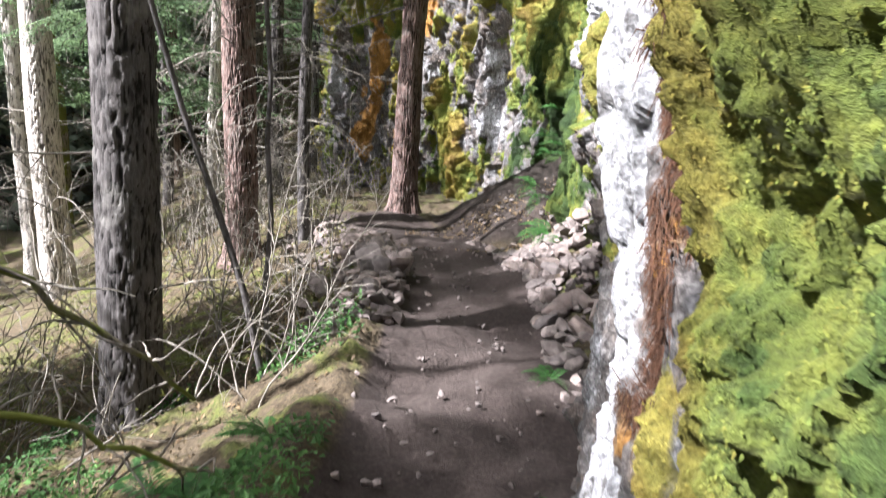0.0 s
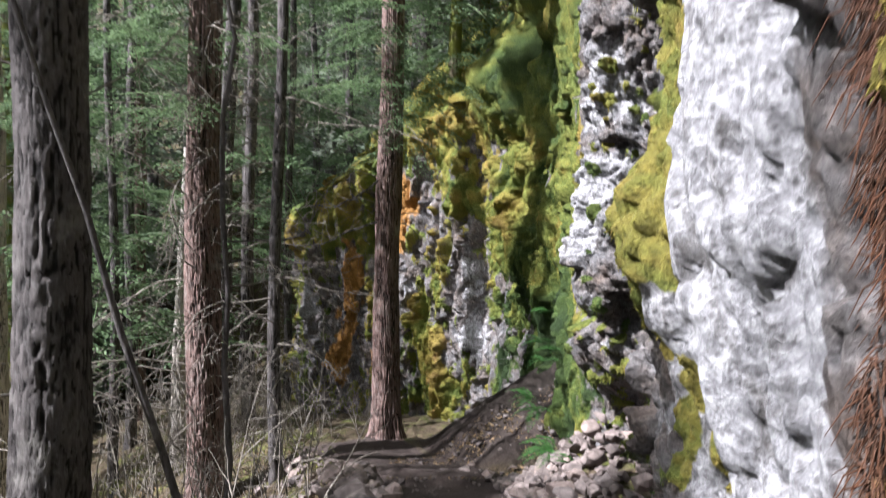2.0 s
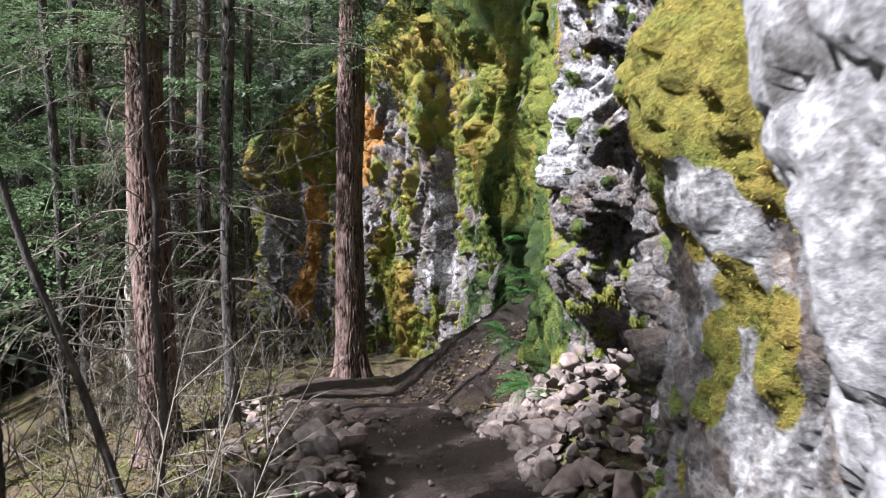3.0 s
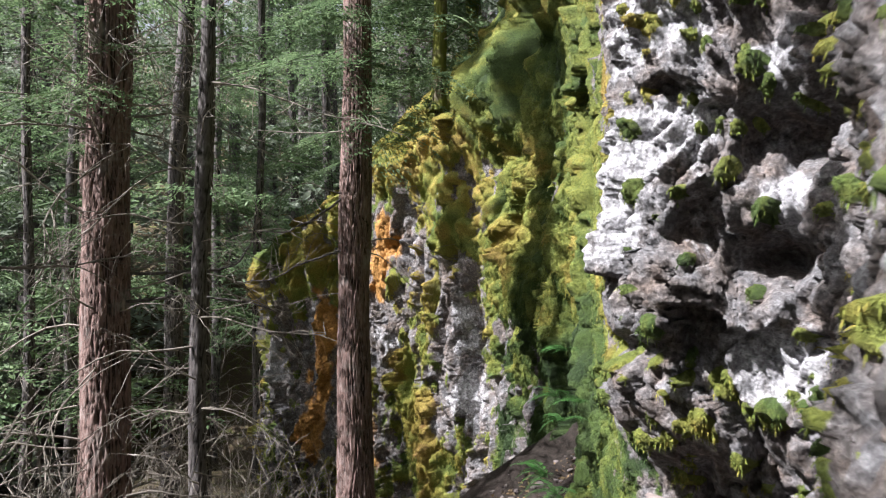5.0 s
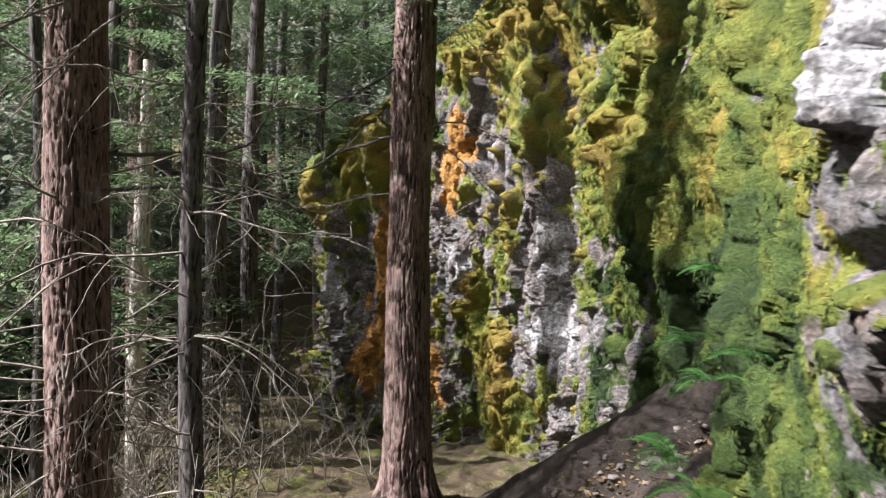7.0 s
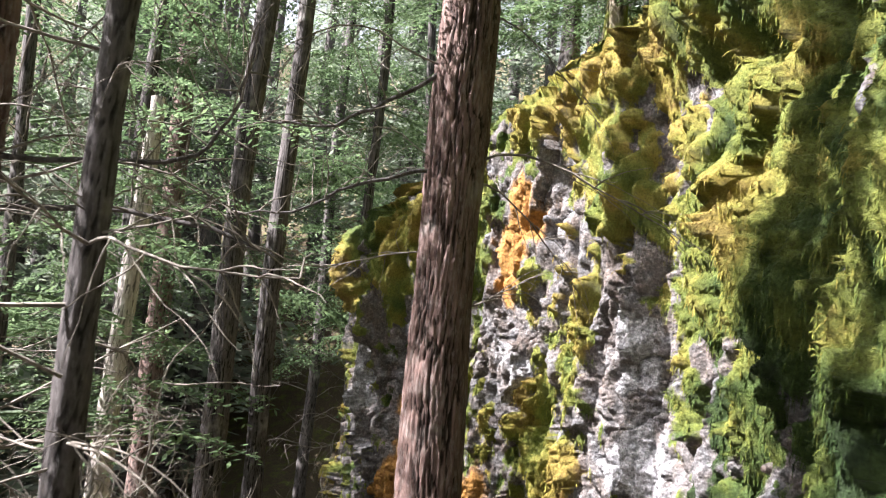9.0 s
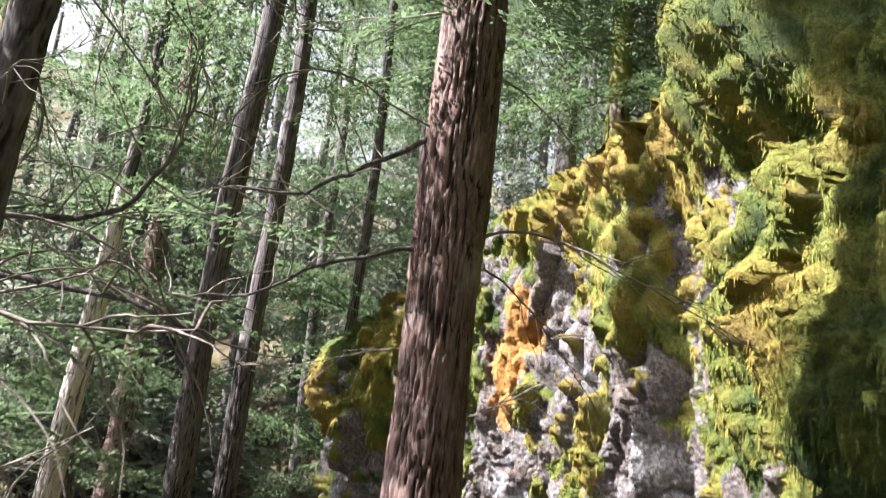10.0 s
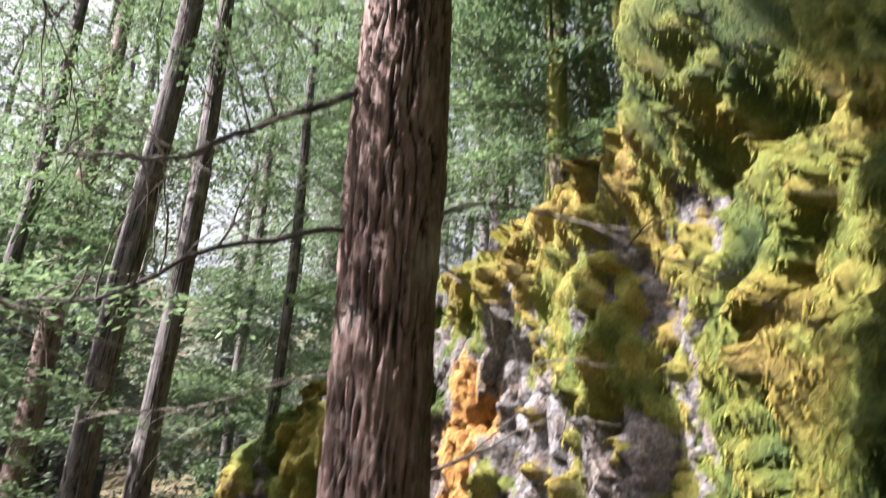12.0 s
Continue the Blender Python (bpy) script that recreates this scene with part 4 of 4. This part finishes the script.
for k, t in enumerate((fir,)):
    crown(t, 600 + k, 12.5, 22.0, 70, 1.5)
# firs added above the cliff and behind the start, only to block sky light
for k, (x, y, z) in enumerate([(4.0, -2.0, 7.0), (4.5, 2.5, 7.5), (5.0, 7.0, 7.5), (5.5, 11.0, 7.5), (7.5, 5.0, 9.0), (-2.5, -5.0, 0.5), (2.5, -9.0, 3.0)]):
    t = place_tree("shade_fir", "tall fir added above the cliff or behind the start to block sky light", x, y, trunk_mesh("trunk", 19, 0.25, 0.08, BARK_DARK, (0, 0), 0.3, 0.015, 90 + k, 24), "hillside firs", z - 0.5)
    crown(t, 640 + k, 3.0, 19.0, 90, 1.7)


def far_forest():
    """Distant conifers on the slopes, trunks and needle sprays."""
    r = np.random.default_rng(77)
    shapes = [bough_arrays(300 + i, 2.4, 9, 0.34, 0.5, 0.20)[:2] for i in range(4)]
    leaves, stems = [], []
    for k in range(235):
        if k < 140:
            a, d = radians(r.uniform(-62, 26)), 22 + 38 * r.random() ** 1.3
        else:
            # the rest stand out of view, added to block sky light but not the sun
            a, d = radians(r.uniform(26, 298)), r.uniform(20, 36)
        x, y = d * math.sin(a), 3 + d * math.cos(a)
        off_sun = abs((math.degrees(a) - SUN_AZ + 180) % 360 - 180)
        if k >= 140 and off_sun < 32:
            continue
        z = float(ground_height(x, y))
        H = r.uniform(16, 27)
        stems.append(tube([(x, y, z - 1), (x + r.normal(0, 0.2), y, z + H * 0.5), (x + r.normal(0, 0.3), y, z + H)], [0.28, 0.2, 0.04], 8))
        for _ in range(32):
            h = r.uniform(0.04, 1.0)
            s = (1.15 - h) * r.uniform(0.9, 1.7)
            v, f = (shapes if k < 140 else COARSE)[r.integers(4)]
            m = pose(x, y, z + h * H, r.uniform(-12, 12), r.uniform(-12, 22), r.uniform(0, 360))
            m = np.array(m)
            leaves.append((v * s @ m[:3, :3].T + m[:3, 3], f))
    v, f = joined(leaves)
    ob = put("far_foliage", mesh_of("far_foliage", v, f, NEEDLE_HAZED, False))
    tagged(ob, "crowns of the distant conifer forest, needles coloured paler for haze", "forest", kind="stuff")
    v, f = joined(stems)
    me = mesh_of("far_trunks", v, f, BARK_DARK, True, {"furrow": np.ones(len(v))})
    tagged(put("far_trunks", me), "dark trunks of the distant conifer forest", "forest", kind="stuff")


far_forest()


# ---- rocks ----
def rock_mesh(seed, size=0.12):
    r = random.Random(seed)
    bm = bmesh.new()
    for _ in range(16):
        v = Vector((r.gauss(0, 1), r.gauss(0, 1), r.gauss(0, 1))).normalized() * r.uniform(0.75, 1.1)
        bm.verts.new((v.x * size * r.uniform(0.8, 1.2), v.y * size * 0.85, v.z * size * 0.6))
    res = bmesh.ops.convex_hull(bm, input=bm.verts)
    bmesh.ops.delete(bm, geom=[g for g in res["geom_interior"] if isinstance(g, bmesh.types.BMVert)], context='VERTS')
    bmesh.ops.bevel(bm, geom=bm.edges[:], offset=size * 0.05, segments=1, affect='EDGES')
    me = bpy.data.meshes.new("rock")
    bm.to_mesh(me)
    bm.free()
    me.materials.append(STONE)
    return me


ROCKS = [rock_mesh(400 + i) for i in range(9)]


def rubble(label, group, count, seed, where, sizes, lift):
    r = random.Random(seed)
    for _ in range(count):
        x, y, h = where(r)
        s = r.uniform(*sizes) * (1.6 if r.random() < 0.15 else 1)
        z = float(ground_height(x, y)) + h + 0.035 * s
        ob = put("rock", ROCKS[r.randrange(9)], None, pose(x, y, z, r.uniform(-35, 35), r.uniform(-35, 35), r.uniform(0, 360)) @ Matrix.Scale(s, 4))
        tagged(ob, label, "rock", group)


def left_bank(r):
    y = r.uniform(5.4, 10.2)
    x = float(np.interp(y, TRAIL_Y, TRAIL_X)) - 0.62 - abs(r.gauss(0, 0.42))
    return x, y, 0.02


def right_heap(r):
    y = r.gauss(7.0, 0.95)
    x = min(1.75, float(np.interp(y, TRAIL_Y, TRAIL_X)) + 0.48 + abs(r.gauss(0, 0.45)))
    return x, y, max(0.0, (x - 1.0)) * r.uniform(0, 0.6)


def trail_edge(r):
    y = r.uniform(2.2, 10.5)
    return float(np.interp(y, TRAIL_Y, TRAIL_X)) + r.choice((-1, 1)) * r.uniform(0.35, 0.75), y, 0.0


rubble("angular pinkish-grey rock on the bank beside the trail", "bank rubble", 110, 1, left_bank, (0.35, 1.1), 0)
rubble("angular grey-brown rock heaped at the foot of the cliff", "rubble heap", 140, 2, right_heap, (0.32, 1.0), 0)
rubble("small angular stone lying at the trail edge", "trail stones", 45, 3, trail_edge, (0.15, 0.4), 0)


def gravel(label, count, seed, where, size):
    """Many small stones in one mesh."""
    r = random.Random(seed)
    shapes = []
    for me in ROCKS[:4]:
        v = np.zeros(len(me.vertices) * 3)
        me.vertices.foreach_get("co", v)
        shapes.append((v.reshape(-1, 3), [[p.vertices[0], p.vertices[i], p.vertices[i + 1]] for p in me.polygons for i in range(1, len(p.vertices) - 1)]))
    pieces = []
    for _ in range(count):
        x, y, h = where(r)
        v, f = shapes[r.randrange(4)]
        s = size * r.uniform(0.4, 1.5)
        m = np.array(pose(x, y, float(ground_height(x, y)) + h + 0.03 * s, r.uniform(-40, 40), r.uniform(-40, 40), r.uniform(0, 360)))
        pieces.append((v * s @ m[:3, :3].T + m[:3, 3], np.array(f)))
    v, f = joined(pieces)
    tagged(put("gravel", mesh_of("gravel", v, f, STONE, False)), label, "gravel", kind="stuff")


def on_trail(r):
    y = r.uniform(1.6, 10.5)
    return float(np.interp(y, TRAIL_Y, TRAIL_X)) + max(-1.3, min(0.8, r.gauss(-0.1, 0.5))), y, 0.0


def on_bank(r):
    x, y, h = left_bank(r)
    return x, y, 0.0


def on_mound(r):
    return r.uniform(0.0, 1.7), r.uniform(8.6, 12.2), 0.01


gravel("loose gravel and stone chips scattered on the dirt trail", 260, 5, on_trail, 0.16)
gravel("broken stone chips between the rocks of the bank", 420, 7, on_bank, 0.5)
gravel("stone chips and clods among the rubble heap", 420, 8, right_heap, 0.5)
gravel("broken stones and clods on the dark earth mound", 240, 6, on_mound, 0.26)


# ---- ferns ----
def frond_mesh(seed, length=0.45):
    r = np.random.default_rng(seed)
    n = 22
    t = np.linspace(0, 1, n)
    axis = np.stack([t * length * 0.9, 0 * t, length * (0.55 * t - 0.75 * t ** 2)], 1)
    quads = []
    for k in range(2, n):
        L = 0.20 * length * math.sin(math.pi * min(1, 0.12 + 0.9 * t[k])) ** 0.7 + 0.01
        for s in (-1, 1):
            w = np.array([0.35, s, -0.15 + r.normal(0, 0.08)])
            w /= np.linalg.norm(w)
            x = np.array([1, 0, 0]) * length * 0.018
            c = axis[k]
            quads.append([c - x, c + w * L * 0.5 - x * 1.2, c + w * L, c + w * L * 0.5 + x * 1.2])
    v = np.array(quads).reshape(-1, 3)
    v, f = joined([(v, np.arange(len(v)).reshape(-1, 4)), tube(axis, np.linspace(0.003, 0.001, n), 4)])
    return mesh_of("frond", v, f, FERN, False)


FRONDS = [frond_mesh(500 + i) for i in range(4)]


def fern(x, y, z, count, size, seed, face=None):
    r = random.Random(seed)
    root = new("fern")
    root.matrix_basis = pose(x, y, z)
    tagged(root, "green sword fern growing at the foot of the mossy cliff" if x > 0 else "green sword fern on the bank beside the trail", "fern", "ferns")
    for k in range(count):
        a = r.uniform(0, 360) if face is None else r.gauss(face, 55)
        put("frond", FRONDS[r.randrange(4)], root, pose(0, 0, 0, r.uniform(-15, 15), r.uniform(-30, 10), a) @ Matrix.Scale(size * r.uniform(0.7, 1.2), 4))


for k, (x, y, z, n, s) in enumerate([(1.22, 7.75, -0.66, 9, 0.75), (1.15, 8.25, -0.42, 8, 0.7), (1.28, 8.6, 0.0, 7, 0.55), (1.2, 8.9, -0.45, 8, 0.6), (1.35, 9.2, 0.1, 7, 0.55),
                                    (1.28, 7.2, -0.62, 6, 0.5), (1.28, 8.0, 0.2, 6, 0.5), (1.3, 8.5, 0.5, 6, 0.45)]):
    fern(x, y, z, n, s, k, 180)
for k, (x, y, s) in enumerate([(-0.95, 2.9, 0.7), (-1.25, 3.4, 0.8), (-0.75, 3.7, 0.6), (-1.5, 2.8, 0.8), (-1.1, 2.4, 0.8), (-0.85, 2.2, 0.55), (-1.35, 2.1, 0.8), (-1.7, 3.3, 0.8), (-1.0, 3.15, 0.6), (-0.7, 2.75, 0.45), (-1.6, 2.4, 0.7), (0.62, 3.0, 0.3), (0.85, 4.6, 0.5)]):
    fern(x, y, float(ground_height(x, y)) + 0.03, 9, s, 30 + k)


# ---- brush ----
def brush(label, count, seed, x0, x1, y0, y1, length, margin=1.1):
    r = np.random.default_rng(seed)
    pieces = []
    for _ in range(count):
        x, y = r.uniform(x0, x1), r.uniform(y0, y1)
        if x > np.interp(y, TRAIL_Y, TRAIL_X) - margin:
            continue
        w = np.array([r.normal(0, 0.45), r.normal(0, 0.45), 1.0])
        pieces += twig_pieces(r, length * r.uniform(0.5, 1.3), 0.008, -0.01, 1, (x, y, float(ground_height(x, y)) - 0.03), w / np.linalg.norm(w))
    v, f = joined(pieces)
    tagged(put("brush", mesh_of("brush", v, f, TWIG)), label, "brush", kind="stuff")


brush("tangle of bare pale twigs on the slope below the trail", 150, 1, -4.0, -0.9, 4.0, 14.0, 1.5)
brush("thin bare twigs and dry stems at the foot of the far cliff", 110, 2, -5.0, -0.6, 11.6, 16.2, 1.0, -9.0)


def sapling(label, points, r0, r1, material):
    v, f = tube(points, np.linspace(r0, r1, len(points)), 10)
    root = new("sapling")
    root.matrix_basis = pose(*points[0])
    me = mesh_of("stem", v - np.array(points[0]), f, material, True, {"furrow": np.ones(len(v))})
    put("stem", me, root)
    return tagged(root, label, "sapling")


sapling("thin dark bare sapling leaning over the bank", [(-1.05, 5.0, -1.2), (-1.22, 5.1, -0.5), (-1.40, 5.1, 0.1), (-1.58, 5.0, 0.75), (-1.74, 4.95, 1.4), (-1.88, 4.85, 1.9), (-2.05, 4.8, 2.5)], 0.026, 0.012, BARK_DARK)
stem = sapling("slender kinked sapling standing at the bank edge", [(-1.06, 5.2, -1.2), (-1.10, 5.2, -0.5), (-1.06, 5.2, 0.0), (-1.09, 5.2, 0.55), (-1.07, 5.2, 0.95), (-1.10, 5.2, 1.4), (-1.10, 5.2, 1.9), (-1.03, 5.2, 2.35), (-1.08, 5.2, 2.6), (-1.17, 5.2, 2.8), (-1.10, 5.2, 3.4)], 0.020, 0.009, BARK_DARK)
dress(stem, np.random.default_rng(81), DEAD, "dead_branch", 12, 0.8, 4.0, 0.01, (0.25, 0.55))


# ---- undergrowth ----
def leaf_litter(label, name, mat, count, seed, x0, x1, y0, y1, size, up):
    """Small leaves lying or standing on the ground off the trail."""
    r = np.random.default_rng(seed)
    x, y = r.uniform(x0, x1, count), r.uniform(y0, y1, count)
    x = np.minimum(x, np.interp(y, TRAIL_Y, TRAIL_X) - 0.6 - np.abs(r.normal(0, 0.25, count)))
    clump = vnoise(np.stack([x * 1.6, y * 1.6, 0 * x], 1), seed)
    keep = clump > 0.0 if up > 0.1 else clump > -2
    x, y = x[keep], y[keep]
    n = len(x)
    z = ground_height(x, y) + 0.01 + up * r.random(n) * np.clip(0.3 + clump[keep], 0, 1)
    c = np.stack([x, y, z], 1)
    u = r.normal(0, 1, (n, 3)) * np.array([1, 1, 0.45])
    u /= np.linalg.norm(u, axis=1)[:, None]
    w = np.cross(u, np.array([0, 0, 1]) + r.normal(0, 0.4, (n, 3)))
    w /= np.linalg.norm(w, axis=1)[:, None]
    L = (size * r.uniform(0.5, 1.4, n))[:, None]
    v = np.stack([c - u * L, c + w * L * 0.45 + np.array([0, 0, 0.2]) * L, c + u * L, c - w * L * 0.45 + np.array([0, 0, 0.2]) * L], 1).reshape(-1, 3)
    tagged(put(name, mesh_of(name, v, np.arange(4 * n).reshape(-1, 4), mat, False)), label, "undergrowth", kind="stuff")


LITTER = leaf_material("dead_leaves", (0.06, 0.04, 0.022), (0.20, 0.14, 0.085), 0.1)
LOW_LEAF = leaf_material("undergrowth_leaves", (0.025, 0.065, 0.02), (0.07, 0.15, 0.04))
leaf_litter("brown dead leaves and needles littering the slope", "leaf_litter", LITTER, 16000, 1, -4.5, -0.4, 1.0, 13.0, 0.02, 0.02)
leaf_litter("low green leafy plants along the trail bank", "low_plants", LOW_LEAF, 16000, 2, -2.6, -0.4, 1.4, 5.2, 0.022, 0.32)
leaf_litter("mossy olive sprigs on the slope below the trail", "low_plants", leaf_material("olive_sprigs", (0.06, 0.07, 0.02), (0.16, 0.16, 0.05)), 14000, 3, -5.0, -0.9, 4.5, 14.0, 0.024, 0.28)


def branch(name, label, points, r0, r1, seed, mat):
    """A fallen or leaning mossy branch with side twigs."""
    r = np.random.default_rng(seed)
    pts = np.array(points, float)
    t = np.linspace(0, 1, 14)
    k = np.linspace(0, 1, len(pts))
    path = np.stack([np.interp(t, k, pts[:, a]) for a in range(3)], 1) + r.normal(0, r0 * 0.5, (14, 3))
    root = new(name)
    root.matrix_basis = pose(*points[0])
    v, f = tube(path - pts[0], np.linspace(r0, r1, 14), 9)
    put("limb", mesh_of("limb", v, f, mat, True, {"furrow": np.ones(len(v))}), root)
    for i in list(range(3, 14)) + [5, 8, 11, 13]:
        w = r.normal(0, 1, 3) + np.array([0, 0, 0.3])
        v, f = joined(twig_pieces(r, r.uniform(0.2, 0.65), r0 * 0.35, 0.03, 0, path[i] - pts[0], w / np.linalg.norm(w)))
        put("twig", mesh_of("twig", v, f, TWIG), root)
    return tagged(root, label, "branch")


branch("mossy_branch", "moss-covered branch sagging across the slope below the trail", [(-2.6, 3.2, 0.55), (-1.9, 3.5, 0.15), (-1.2, 3.9, -0.65)], 0.028, 0.012, 1, BARK_MOSSY)
branch("mossy_branch", "moss-covered branch sagging across the slope below the trail", [(-2.3, 2.6, 0.0), (-1.5, 2.9, -0.25), (-0.95, 3.1, -0.6)], 0.022, 0.010, 2, BARK_MOSSY)


def mound_litter():
    """Dead leaves and bark flakes on the dark mound."""
    r = np.random.default_rng(12)
    n = 5000
    x, y = r.uniform(-0.3, 1.7, n), r.uniform(8.8, 12.6, n)
    c = np.stack([x, y, ground_height(x, y) + 0.012], 1)
    u = r.normal(0, 1, (n, 3)) * np.array([1, 1, 0.35])
    u /= np.linalg.norm(u, axis=1)[:, None]
    w = np.cross(u, np.array([0, 0, 1]) + r.normal(0, 0.5, (n, 3)))
    w /= np.linalg.norm(w, axis=1)[:, None]
    L = r.uniform(0.012, 0.035, n)[:, None]
    v = np.stack([c - u * L, c + w * L * 0.5, c + u * L, c - w * L * 0.5], 1).reshape(-1, 3)
    ob = put("leaf_litter", mesh_of("leaf_litter", v, np.arange(4 * n).reshape(-1, 4), LITTER, False))
    tagged(ob, "dead leaves and bark flakes on the dark mound", "undergrowth", kind="stuff")


mound_litter()

# bare dark limbs on the two nearer firs
branch("bare_limb", "dark bare limb curving out from the fir trunk", [(-2.35, 9.95, 0.9), (-1.67, 10.0, 0.95), (-1.21, 10.0, 0.89), (-0.98, 10.0, 0.80)], 0.016, 0.006, 11, BARK_DARK)
branch("bare_limb", "dark bare limb curving up from the fir trunk", [(-2.3, 10.0, 1.15), (-1.55, 10.1, 1.17), (-1.33, 10.1, 1.22), (-1.19, 10.1, 1.46), (-1.18, 10.1, 1.6)], 0.014, 0.005, 12, BARK_DARK)
branch("bare_limb", "thin dark limb drooping from the reddish fir", [(-0.45, 11.05, 1.95), (-0.75, 10.9, 1.71), (-1.04, 10.9, 1.57), (-1.4, 10.9, 1.60)], 0.014, 0.005, 13, BARK_DARK)
branch("bare_limb", "thin dark limb drooping from the reddish fir", [(-0.45, 11.05, 1.40), (-0.8, 10.9, 1.29), (-1.15, 10.9, 1.11), (-1.55, 10.9, 1.08)], 0.012, 0.004, 14, BARK_DARK)
snag = place_tree("snag", "broken pale dead trunk standing in the undergrowth", -3.9, 14.0, trunk_mesh("trunk", 5.2, 0.12, 0.07, BARK_PALE, (0.03, 0), 0.3, 0.012, 41, 40))
dress(snag, rng, DEAD, "dead_branch", 8, 1.0, 5.0, 0.1, (0.4, 0.8))
